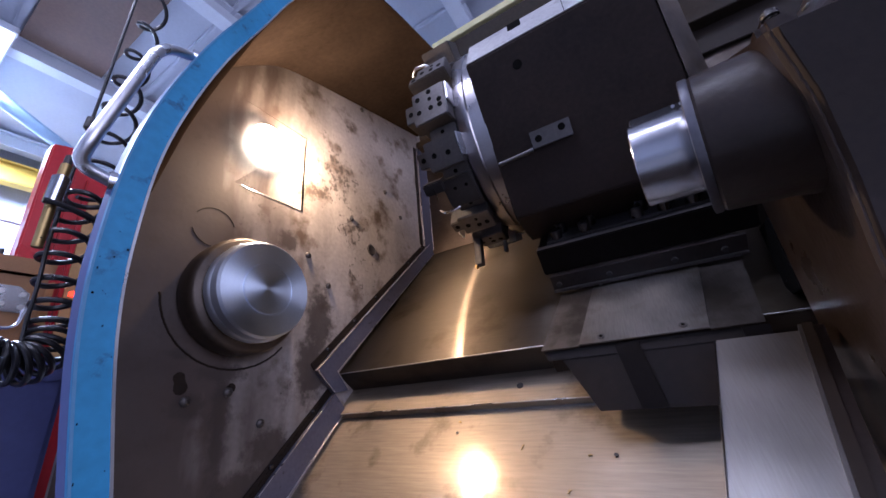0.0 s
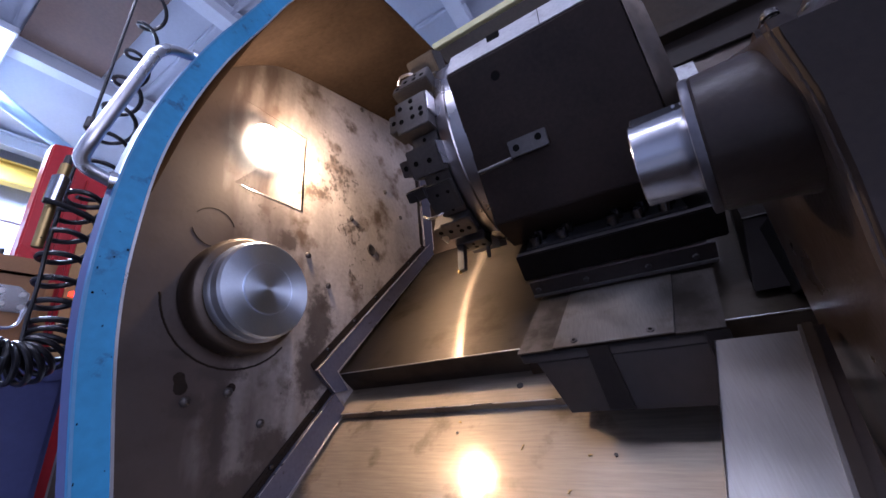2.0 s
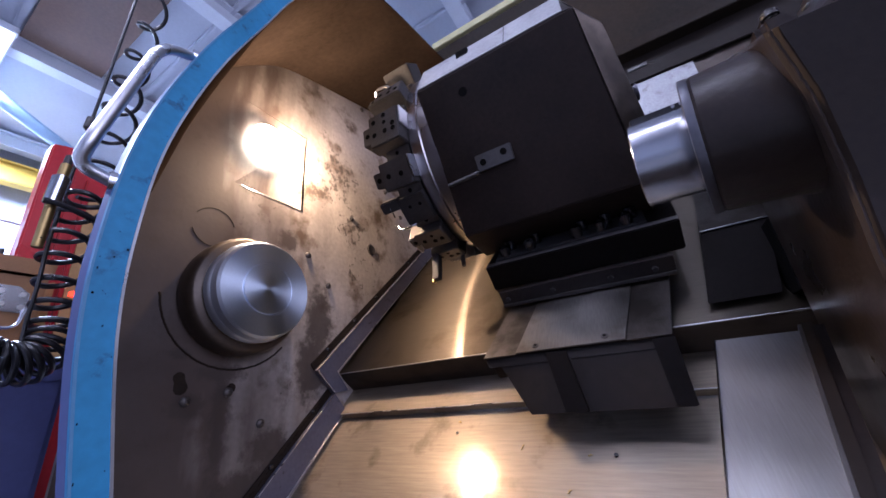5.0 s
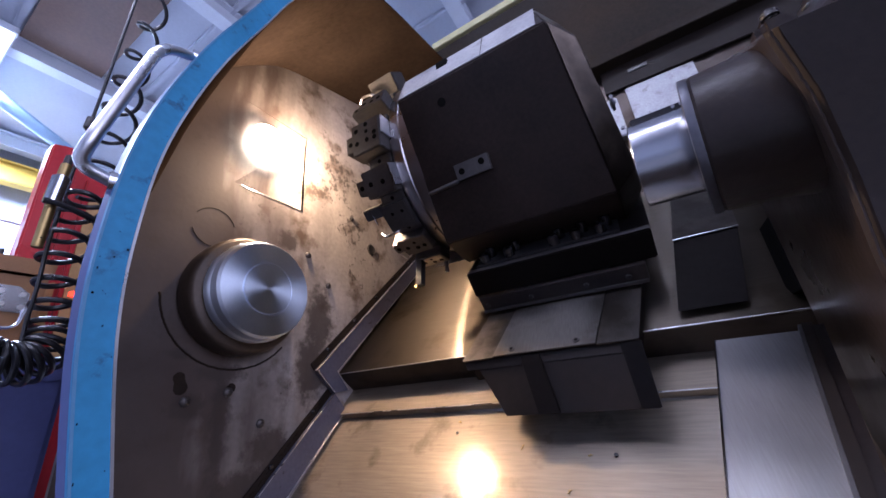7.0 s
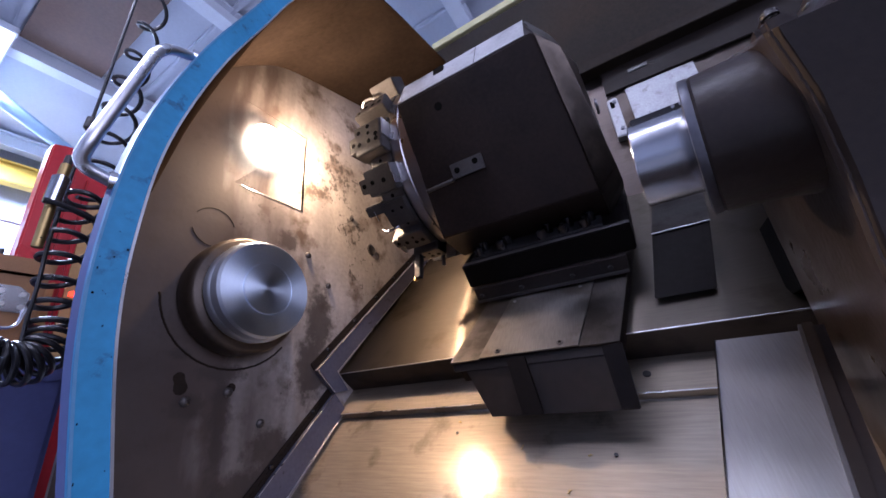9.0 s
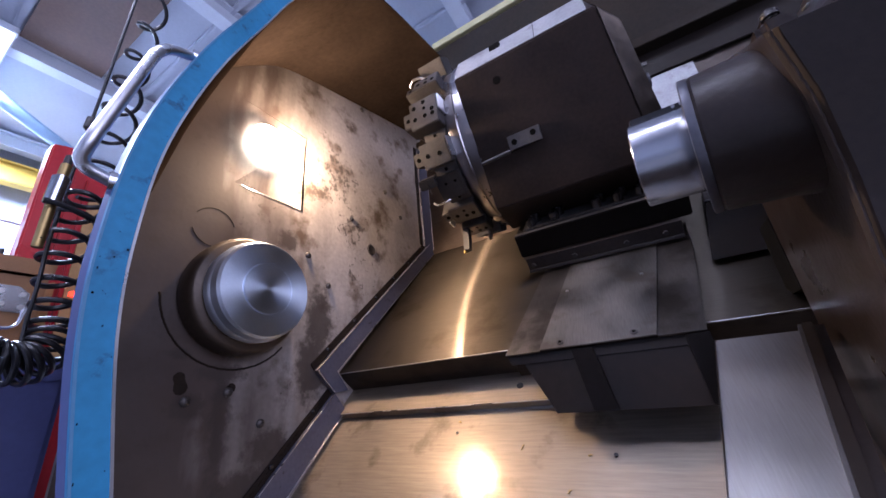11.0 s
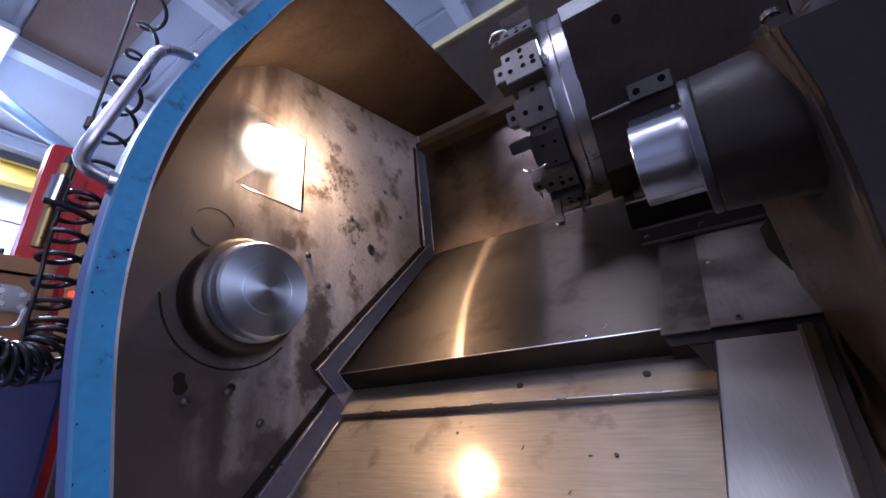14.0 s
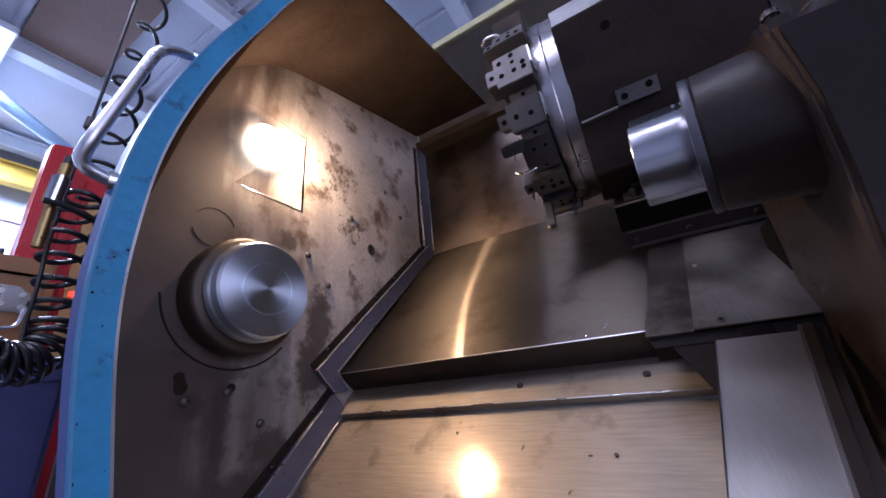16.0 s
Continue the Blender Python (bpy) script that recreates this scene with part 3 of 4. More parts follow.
part("edge_bead", gritty_bead([(x + 0.001, y + 0.002, z) for z, y, x in FRONT[:6]], 0.0013, 3, 34), M_DARK, tail, "rough glossy cast edge")
part("casting", casting(), M_DARK, tail)
for x, y, z, r in ((0.180, 0.40, 0.283, 0.015), (0.211, 0.405, 0.276, 0.013), (0.246, 0.405, 0.272, 0.015)):
    boss = part("boss", box((x, y, z + 0.012), (r * 2.2, r * 2.2, 0.034), 0.008, None, 3), M_DARK, tail)
    part("boss_bolt", rod((x, y - r * 0.5, z + 0.026), (x, y - r * 0.5, z + 0.036), r * 0.5, 12, 0.002), M_DARKGLOSS, boss)
part("lock_plate", box((0.262, 0.330, 0.165), (0.012, 0.02, 0.035), 0.004), M_DARKGLOSS, tail)
part("flank_slot", box((0.232, 0.76, 0.15), (0.05, 0.10, 0.16), 0.02), M_HOLE, tail, "dark opening in the flank")
part("seam_bead", gritty_bead([(0.190 - 0.015 * k, 0.70 - 0.05 * k, 0.030 - 0.046 * k) for k in range(6)], 0.002, 5), M_DARK, tail, "gritty sealing bead")

# rusty crust along the foot of the headstock wall
for k, (p, q) in enumerate((((0.30, -0.362), (0.680, -0.008)), ((0.664, 0.078), (1.240, 0.597)))):
    a, b = Vector((XW, *p)), Vector((XW, *q))
    crust = part("wall_crust", gritty_bead([a.lerp(b, f / 8) for f in range(9)], 0.0038, 20 + k, 16), M_ROOF)
    tagged(crust, "dark gritty crust along the corner strip", "crust", kind="structure")

# dried coolant crust where it ran off the chuck and round an old port
for name, cy, cz, r, a0, a1, w, k in (("spindle_crust", AY, AZ, 0.153, 185, 318, 0.0021, 31), ("port_crust", 0.373, 0.375, 0.045, 200, 330, 0.0011, 35), ("port_crust", 0.373, 0.375, 0.045, 20, 150, 0.0007, 36)):
    arc = [(XW, cy + r * math.cos(radians(a0 + (a1 - a0) * f / 14)), cz + r * math.sin(radians(a0 + (a1 - a0) * f / 14))) for f in range(15)]
    tagged(part(name, gritty_bead(arc, w, k, 8), M_ROOF), "thin dark crust of dried coolant", "crust", kind="structure")

# ---- guard panel beside the tailstock ----
guard = part("guard_panel", prism([(0.70, 0.030), (0.43, -0.215), (0.434, -0.2195), (0.704, 0.0255)], 0.077, 0.186, 0, [0, -0.085, -0.085, 0]), M_GUARD, None, "", False)
bmg = bmesh.new()
bmg.from_mesh(guard.data)
for v in bmg.verts:
    if v.co.x > 0.15:
        v.co.x -= (0.70 - v.co.y) * 0.33
bmg.to_mesh(guard.data)
bmg.free()
guard.data.transform(Matrix.Scale(0.885, 4))
tagged(guard, "flat scuffed steel guard panel beside the tailstock", "guard panel")
trims = [part("fold_edge", rod((0.0775, 0.699, 0.0295), (-0.0075, 0.430, -0.2145), 0.0015, 8), M_CHROME, guard, "bright cut edge"),
         part("side_flange", prism([(0.702, 0.0295), (0.432, -0.2155), (0.442, -0.226), (0.712, 0.019)], 0.0772, 0.0792, 0, [0, -0.085, -0.085, 0]), M_GUARD, guard)]


def guard_rim(x0, x1, lift, thick):
    """A bar along the guard's far edge."""
    bm = bmesh.new()
    rows = []
    for k in range(13):
        f = k / 12
        y, z = 0.705 - 0.285 * f, 0.034 - 0.259 * f
        e = 0.186 - 0.33 * (0.705 - y)
        rows.append([bm.verts.new((e + a, y + DN.y * n, z + DN.z * n)) for a, n in ((x0, lift - thick), (x1, lift - thick), (x1, lift), (x0, lift))])
    for a, b in zip(rows, rows[1:]):
        for k in range(4):
            bm.faces.new((a[k], a[(k + 1) % 4], b[(k + 1) % 4], b[k]))
    bm.faces.new(rows[0])
    bm.faces.new(rows[-1][::-1])
    return bm


trims.append(part("rim_bar", guard_rim(-0.004, 0.008, 0.008, 0.03), M_DARKPANEL, guard, "oily black rim bar"))
trims.append(part("rim_lip", guard_rim(-0.008, -0.0042, 0.006, 0.02), M_BLOCK, guard, "worn steel lip"))
trims.append(part("rim_flange", guard_rim(0.008, 0.020, 0.002, 0.03), M_DARK, guard))
for ob in trims:
    ob.data.transform(Matrix.Scale(0.885, 4))

# ---- saddle: moves along the ways ----
saddle = root("saddle", "steel saddle cover sliding along the ways", "saddle")
SO = Vector((0, 0.736, 0.058))
SHEAR = 0.17


def slant_box(x0, x1, u0, u1, n0, n1, bev=0.001, shear=0.0):
    """A box in the slanted frame: along x, up the slant, and out of it, from the saddle's front edge."""
    corners = ((u0, n0), (u1, n0), (u1, n1), (u0, n1))
    bm = prism([tuple((SO + DU * u + DN * n).yz) for u, n in corners], x0, x1, bev)
    if shear:
        for v in bm.verts:
            v.co.x += shear * (v.co - SO).dot(DU)
    return bm


def on_slant(x, u, n):
    return Vector((x, 0, 0)) + SO + DU * u + DN * n


part("cover_plate", slant_box(-0.122, 0.082, -0.020, 0.33, 0.007, 0.010, 0.0005, SHEAR), M_PANEL, saddle, "bright rubbed cover plate")
part("side_plate", slant_box(-0.194, -0.1225, -0.020, 0.33, 0.003, 0.0065, 0.0005, SHEAR), M_PANELDK, saddle, "duller side plate")
part("end_plate", slant_box(0.0825, 0.153, -0.020, 0.33, 0.003, 0.0065, 0.0005, SHEAR), M_PANELDK, saddle, "duller end plate")
for x in (-0.085, 0.045):
    sc = part("screw", rod(on_slant(x, -0.006, 0.009), on_slant(x, -0.006, 0.012), 0.007, 16, 0.001), M_BLOCK, saddle)
    part("screw_socket", rod(on_slant(x, -0.006, 0.0118), on_slant(x, -0.006, 0.0124), 0.0035, 6), M_HOLE, sc)
for x, u in ((-0.075, 0.18), (0.085, 0.19)):
    part("rivet", rod(on_slant(x, u, 0.009), on_slant(x, u, 0.0115), 0.004, 10), M_MACH, saddle)
# hanging skirt: a folded upper band, the lower sheet set in from its end, and two black straps over it
def skirt(x0, x1, z0, z1, dy, lean0, lean1):
    bm = prism([(0.724 + dy, z1), (0.722 + dy, z0), (0.728 + dy, z0), (0.730 + dy, z1)], x0, x1, 0, [0, lean0, lean0, 0])
    for v in bm.verts:
        if abs(v.co.x - x1) < 1e-5 and v.co.z < z1 - 0.001:
            v.co.x += lean1
    return bm


part("skirt_band", skirt(-0.194, 0.153, 0.030, 0.047, 0, 0.006, 0.0), M_DARKPANEL, saddle)
part("skirt_leaf", skirt(-0.162, 0.150, -0.062, 0.0298, 0.0, 0.048, 0.003), M_DARKPANEL, saddle)
part("skirt_strap", skirt(-0.066, -0.028, -0.060, 0.046, -0.0075, 0.018, 0.020), M_BOX, saddle, "black rubber strap")
part("skirt_strap", skirt(0.118, 0.1525, -0.060, 0.046, -0.0075, 0.008, 0.003), M_BOX, saddle, "black rubber strap")
# black body of the saddle under its cover plates
part("saddle_body", slant_box(-0.185, 0.146, -0.012, 0.42, -0.055, 0.0025, 0.001, SHEAR), M_DARKMATT, saddle)

# ---- turret slide ----
slide = root("turret_slide", "black turret slide carrying the tool turret", "turret slide")
rail = part("rail", slant_box(-0.197, 0.212, 0.17, 0.45, 0.060, 0.126, 0.003, 0.06), M_BOX, slide)
part("rail_edge", slant_box(-0.196, 0.211, 0.1712, 0.188, 0.1258, 0.1268, 0.0004, 0.06), M_BLOCK, rail, "worn bright edge")
strip = part("rail_strip", slant_box(-0.200, 0.172, 0.160, 0.169, 0.018, 0.058, 0.001, 0.15), M_RAIL, slide, "grey wiper strip")
part("strip_lip", slant_box(-0.200, 0.172, 0.156, 0.160, 0.016, 0.024, 0.001, 0.15), M_BLOCK, strip)
for x in (-0.16, -0.05, 0.075, 0.16):
    part("strip_bolt", rod(on_slant(x, 0.161, 0.036), on_slant(x, 0.155, 0.036), 0.006, 12, 0.001), M_DARK2, strip)

# motor box behind the slide, its flanks leaning with the slant
def motor_box():
    corners = ((0.226, 0.06), (0.104, -0.03), (0.50, -0.03), (0.50, 0.06))
    bm = prism([tuple((SO + DU * u + DN * n).yz) for u, n in corners], 0.0, 1.0)
    for v in bm.verts:
        u = (v.co - SO).dot(DU)
        v.co.x = (0.196 + 0.28 * u if v.co.x < 0.5 else 0.305 + 0.285 * u) if u < 0.4 else (0.308 if v.co.x < 0.5 else 0.42)
    bevel(bm, 0.0015)
    return merge(bm, slant_box(0.205, 0.30, 0.16, 0.50, -0.07, -0.029, 0.001, 0.2))


mb = part("motor_box", motor_box(), M_BOX, slide)
part("motor_box_lid", slant_box(0.2177, 0.3296, 0.224, 0.50, 0.0605, 0.064, 0.0005, 0.18), M_PANELDK, mb, "dull lid with a bright edge")
part("lid_edge", rod(on_slant(0.258, 0.2235, 0.0625), on_slant(0.370, 0.2235, 0.0625), 0.0012, 8), M_MACH, mb, "bright worn edge")

HOUSE = [(0.552, 0.648), (0.728, 0.338), (0.80, 0.325), (0.845, 0.320), (1.10, 0.55), (0.95, 0.93), (0.64, 0.80), (0.592, 0.742)]


HX = [0.150, 0.186, 0.19, 0.19, 0.19, 0.17, 0.13, 0.125]


def hull(a, b, bev):
    bm = bmesh.new()
    a, b = [bm.verts.new(v) for v in a], [bm.verts.new(v) for v in b]
    bm.faces.new(a)
    bm.faces.new(b[::-1])
    for i in range(len(a)):
        j = (i + 1) % len(a)
        bm.faces.new((a[i], b[i], b[j], a[j]))
    return bevel(bm, bev, 2)


front_ring = [(-0.205, y, z) for y, z in HOUSE]
mid_ring = [(x, y, z) for x, (y, z) in zip(HX, HOUSE)]
end_ring = [(x + 0.045, 0.83 + (y - 0.83) * 0.78, 0.61 + (z - 0.61) * 0.80) for x, (y, z) in zip(HX, HOUSE)]
hs = part("housing", hull(front_ring, mid_ring, 0.0025), M_DARKMATT, slide)
part("end_cap", hull([(x + 0.0004, y, z) for x, y, z in mid_ring], end_ring, 0.003), M_FACET, hs, "bare oily steel end facet")
FU = (Vector((0, *HOUSE[0])) - Vector((0, *HOUSE[1]))).normalized()  # up the front face
FN = Vector((0, -FU.z, FU.y))


def on_face(x, z, out=0.0):
    """A point on the housing's front face at height z."""
    k = (z - HOUSE[1][1]) / (HOUSE[0][1] - HOUSE[1][1])
    return Vector((x, HOUSE[1][0] + k * (HOUSE[0][0] - HOUSE[1][0]), z)) + FN * out


FACE = Matrix(((1, 0, 0, 0), (0, FU.y, FN.y, 0), (0, FU.z, FN.z, 0), (0, 0, 0, 1)))


def face_box(x, z, sx, su, sn, bev=0.001, lift=0.0):
    b = box((0, 0, 0), (sx, su, sn), bev, FACE)
    bmesh.ops.translate(b, vec=on_face(x, z, sn / 2 + lift), verts=b.verts)
    return b


clip = part("stop_block", face_box(-0.077, 0.468, 0.083, 0.036, 0.012), M_BLOCK, hs, "worn steel stop block with two bolt holes")
for x in (-0.103, -0.053):
    part("bolt_hole", rod(on_face(x, 0.470 + (x + 0.078) * 0.1, 0.011), on_face(x, 0.470 + (x + 0.078) * 0.1, 0.0125), 0.0075, 14), M_HOLE, clip)
part("pin", rod(on_face(-0.200, 0.449, 0.008), on_face(-0.12, 0.452, 0.008), 0.005, 12, 0.001), M_BLOCK, hs, "short steel pin")
part("face_hole", rod(on_face(-0.10, 0.607, -0.001), on_face(-0.10, 0.607, 0.0006), 0.010, 20), M_HOLE, hs)
TOPU = (Vector((0, *HOUSE[7])) - Vector((0, *HOUSE[0]))).normalized()
topm = Vector((0, *HOUSE[0])).lerp(Vector((0, *HOUSE[7])), 0.5)
TOPN = Vector((0, -TOPU.z, TOPU.y))
top_poly = prism([tuple((Vector((0, *HOUSE[0])) + TOPU * 0.004 + TOPN * 0.0004).yz), tuple((Vector((0, *HOUSE[7])) + TOPN * 0.0004).yz), tuple((Vector((0, *HOUSE[7])) + TOPN * 0.002).yz), tuple((Vector((0, *HOUSE[0])) + TOPU * 0.004 + TOPN * 0.002).yz)], -0.203, 0.132)
# pale slip over the bevel: light from above is put into its colour
part("top_face", top_poly, M_TOPFACE, hs, "pale top bevel with the overhead light in its colour")
part("top_notch", box((-0.09, topm.y + 0.010, topm.z + 0.02), (0.030, 0.014, 0.026), 0.001), M_HOLE, hs)
seam = [Vector((0, *HOUSE[0])) + TOPU * 0.004 + TOPN * 0.0021, Vector((0, *HOUSE[7])) + TOPN * 0.0021, Vector((0, *HOUSE[7])) + TOPN * 0.0024, Vector((0, *HOUSE[0])) + TOPU * 0.004 + TOPN * 0.0024]
part("top_seam", prism([tuple(v.yz) for v in seam], 0.012, 0.0133), M_HOLE, hs)
part("end_plug", rod((0.226, 0.775, 0.575), (0.232, 0.775, 0.575), 0.02, 20, 0.002), M_DARKMETAL, hs, "round end plug")
# socket screws along the housing's foot
for x in (-0.135, -0.072, 0.035, 0.085, 0.135):
    for u, n in ((0.20, 0.128), (0.228, 0.132)):
        s = part("socket_screw", rod(on_slant(x + (u - 0.2) * 0.4, u, n - 0.006), on_slant(x + (u - 0.2) * 0.4, u, n + 0.027), 0.0125, 16, 0.002), M_SCREW, slide)
        part("socket", rod(on_slant(x + (u - 0.2) * 0.4, u, n + 0.0265), on_slant(x + (u - 0.2) * 0.4, u, n + 0.0276), 0.006, 6), M_HOLE, s)
part("foot_flange", slant_box(-0.16, 0.17, 0.185, 0.30, 0.1265, 0.134, 0.002), M_DARK2, slide)

# turret: disc with bolted tool blocks
TC = Vector((-0.312, 0.86, 0.64))
turret = part("turret_disc", lathe_x([(-0.345, 0), (-0.345, 0.225), (-0.335, 0.235), (-0.262, 0.235), (-0.262, 0)], TC.y, TC.z, 72), M_DARKMETAL, slide, "dark ground-steel turret disc")

part("turret_ring", lathe_x([(-0.272, 0.0), (-0.272, 0.256), (-0.268, 0.262), (-0.262, 0.265), (-0.238, 0.266), (-0.235, 0.263), (-0.203, 0.263), (-0.203, 0)], TC.y, TC.z, 96), M_RING, slide, "polished turret ring")


def station(th, size, parts, material=None, name="tool_block", shift=0.0, r=0.232):
    """A block on the turret's rim at th degrees, with bolt holes at (x, across)."""
    m = Matrix.Translation((TC.x + shift, TC.y, TC.z)) @ Matrix.Rotation(radians(th), 4, "X")
    b = box((0, 0, r + size[2] / 2), size, 0.0025)
    b.transform(m)
    ob = part(name, b, material or M_BLOCK, turret)
    for x, y, rr in parts:
        h = rod((x, y, r + size[2] - 0.001), (x, y, r + size[2] + 0.0006), rr, 12)
        h.transform(m)
        part("bolt_hole", h, M_HOLE, ob)
    return ob


H = 0.0065
BLOCKS = [
    (-40, (0.09, 0.075, 0.05)), (-12, (0.085, 0.07, 0.055)), (14, (0.09, 0.075, 0.05)),
    (42, (0.085, 0.075, 0.085)), (70, (0.085, 0.055, 0.062)), (96, (0.088, 0.088, 0.070)), (119, (0.086, 0.070, 0.062)),
    (139, (0.080, 0.075, 0.045)), (158, (0.085, 0.06, 0.058)), (175, (0.085, 0.055, 0.06)), (200, (0.09, 0.075, 0.05)), (230, (0.09, 0.075, 0.05)), (260, (0.09, 0.075, 0.05)), (290, (0.09, 0.075, 0.05))]
for th, size in BLOCKS:
    if th in (96,):
        holes = [(-0.028, -0.012, H), (0.004, -0.012, H), (0.004, 0.012, H * 0.8), (0.028, -0.014, H), (0.028, 0.0, H), (-0.028, 0.024, H), (0.004, 0.032, H)]
    elif th == 119:
        holes = [(-0.022, 0.0, H), (0.014, -0.004, H)]
    elif th == 139:
        holes = [(-0.01, 0.01, H * 0.7), (0.02, 0.01, H * 0.7)]
    else:
        holes = [(-0.024, 0.0, H), (0.004, -0.008, H), (0.026, -0.006, H), (0.004, 0.012, H * 0.7)]
    ob = station(th, size, holes, M_DARK2 if th == 139 else None)
    if th in (96, 119, 70, 158):
        # overhanging clamp nose
        station(th, (0.030, size[1] * 0.55, size[2] * 0.9), [(0, 0, H)], None, "clamp_nose", -0.055)
# spacer wedges between the blocks
for th in (56, 83, 108, 129, 148, 167):
    station(th, (0.07, 0.03, 0.035), [(0.0, 0.0, H * 0.8)], M_BLOCK, "wedge", 0.005)


def tool(th, r0, r1, w, x, material, tip=True):
    """A square-shank tool held in the turret at th degrees, with its insert."""
    m = Matrix.Translation((TC.x, TC.y, TC.z)) @ Matrix.Rotation(radians(th), 4, "X")
    b = box((x, 0, (r0 + r1) / 2), (w, w, r1 - r0), 0.0015)
    b.transform(m)
    ob = part("tool_holder", b, material, turret)
    if tip:
        t = prism([(-0.006, r1 - 0.004), (0.006, r1 - 0.004), (0.008, r1 + 0.006), (-0.004, r1 + 0.006)], x - w / 2 - 0.002, x - w / 2 + 0.004)
        t.transform(m)
        part("insert", t, M_BRASS, ob)
    return ob


tool(172, 0.25, 0.365, 0.020, -0.03, M_DARK2)
tool(180, 0.25, 0.325, 0.010, 0.03, M_BLOCK, False)
b = box((0, 0, 0), (0.055, 0.03, 0.032), 0.003)
b.transform(Matrix.Translation(TC) @ Matrix.Rotation(radians(133), 4, "X") @ Matrix.Translation((-0.06, 0, 0.268)))
hold = part("boring_holder", b, M_DARK2, turret, "square boring-bar holder")
b = box((0, 0, 0), (0.0012, 0.03, 0.004), 0)
b.transform(Matrix.Translation(TC) @ Matrix.Rotation(radians(133), 4, "X") @ Matrix.Translation((-0.06, -0.0155, 0.284)))
part("holder_edge", b, M_CHROME, hold)
# white tag of bare steel beside a lower block
b = prism([(-0.016, 0.245), (0.016, 0.258), (0.012, 0.288), (-0.016, 0.285)], -0.062, -0.058)
b.transform(Matrix.Translation(TC) @ Matrix.Rotation(radians(164), 4, "X"))
part("shim_plate", b, M_MACH, turret, "bright steel shim plate")


def nozzle(th, x, r):
    m = Matrix.Translation(TC) @ Matrix.Rotation(radians(th), 4, "X")
    pts = rounded([(x + 0.035, 0.0, r - 0.02), (x + 0.02, 0.0, r + 0.008), (x - 0.015, 0.0, r + 0.012), (x - 0.03, 0.004, r - 0.004)], 0.012)
    bm = tube(pts, 0.0038, 10)
    bm.transform(m)
    return part("coolant_nozzle", bm, M_HANDLE, turret, "bent bright coolant nozzle")


nozzle(52, -0.055, 0.285)
nozzle(147, -0.045, 0.275)
# bright plates on two blocks' inner ends, added for the light caught there
for th, w in ((92, 0.05), (118, 0.055)):
    b = box((0.046, 0, 0.27), (0.003, w, 0.055), 0.0005)
    b.transform(Matrix.Translation(TC) @ Matrix.Rotation(radians(th), 4, "X"))
    part("lit_end", b, M_MACH, turret)

# the whole carriage rides proud of the way cover
NEAR = 0.91
for ob in saddle.children_recursive + slide.children_recursive:
    ob.data.transform(Matrix.Scale(NEAR, 4))

# ---- plates on the back cover behind the quill ----
PX, PZ = 0.255, 0.90
# this plate's pale metal stands in for light reflected by the back cover
plate = part("reflection_plate", box((PX, 1.296, PZ), (0.22, 0.010, 0.18), 0.002), M_TOPFACE)
tagged(plate, "bright plate on the back cover, put in for a reflection", "plate")
part("plate_lip", box((PX, 1.289, PZ - 0.095), (0.22, 0.012, 0.012), 0.002), M_DARKMETAL, plate)
clampb = part("back_bracket", box((PX - 0.165, 1.28, PZ - 0.035), (0.035, 0.04, 0.17), 0.004), M_TOPFACE)
tagged(clampb, "small bright steel bracket on the back cover", "bracket")
part("bracket_slot", box((PX - 0.168, 1.259, PZ + 0.02), (0.014, 0.003, 0.03), 0.001), M_HOLE, clampb)
for dz in (-0.09, 0.03):
    part("bracket_bolt", rod((PX - 0.160, 1.262, PZ + dz), (PX - 0.160, 1.254, PZ + dz), 0.007, 12, 0.001), M_DARKMETAL, clampb)
# dark box for the recess below the upper sheet, its shade put into colour
part("shade_strip", box((0.68, 1.2915, PZ + 0.148), (1.2, 0.013, 0.106), 0.002), M_DARKPANEL, back, "dark strip for the shade under the upper sheet")
lab = part("small_plate", box((PX - 0.05, 1.283, PZ + 0.155), (0.065, 0.004, 0.016), 0.001), M_BLOCK)
tagged(lab, "small dull grey plate on the back cover", "plate")

# ---- loose swarf left on the covers ----
def swarf(x, y, z, length, turn, material):
    """A short curled chip of turned metal lying on the slope."""
    pts = [(length * (k / 9 - 0.5), 0.0014 * math.sin(k * 1.9), 0.0012 + 0.0011 * math.cos(k * 1.9)) for k in range(10)]
    bm = tube(pts, 0.0009, 6)
    bm.transform(Matrix.Translation((x, y, z)) @ SLANT @ Matrix.Rotation(radians(turn), 4, "Z"))
    tagged(part("swarf_chip", bm, material), "small curled steel chip lying on the sloping cover", "metal chip", "swarf chips")


def way_z(y):
    return EDGE[1] + 0.0008 + (y - EDGE[0]) * (FOLD[1] - EDGE[1]) / (FOLD[0] - EDGE[0])


def apron_z(y):
    return -0.0535 + (y - 0.754) * 0.336 / 0.354


for x, y, length, turn in ((-0.077, 0.7645, 0.014, 70), (-0.1435, 0.750, 0.006, 20), (-0.1136, 0.747, 0.006, 100)):
    swarf(x, y, way_z(y), length, turn, M_CHROME)
for x, y, length, turn in ((-0.2556, 0.6925, 0.010, 80), (-0.139, 0.681, 0.006, 30), (-0.401, 0.736, 0.006, 0), (-0.172, 0.638, 0.007, 60)):
    swarf(x, y, apron_z(y), length, turn, M_BRASS)

# ---- work lamp in the wall pocket ----
wl = root("work_lamp", "glowing work lamp over a wedge-shaped wall pocket", "lamp")


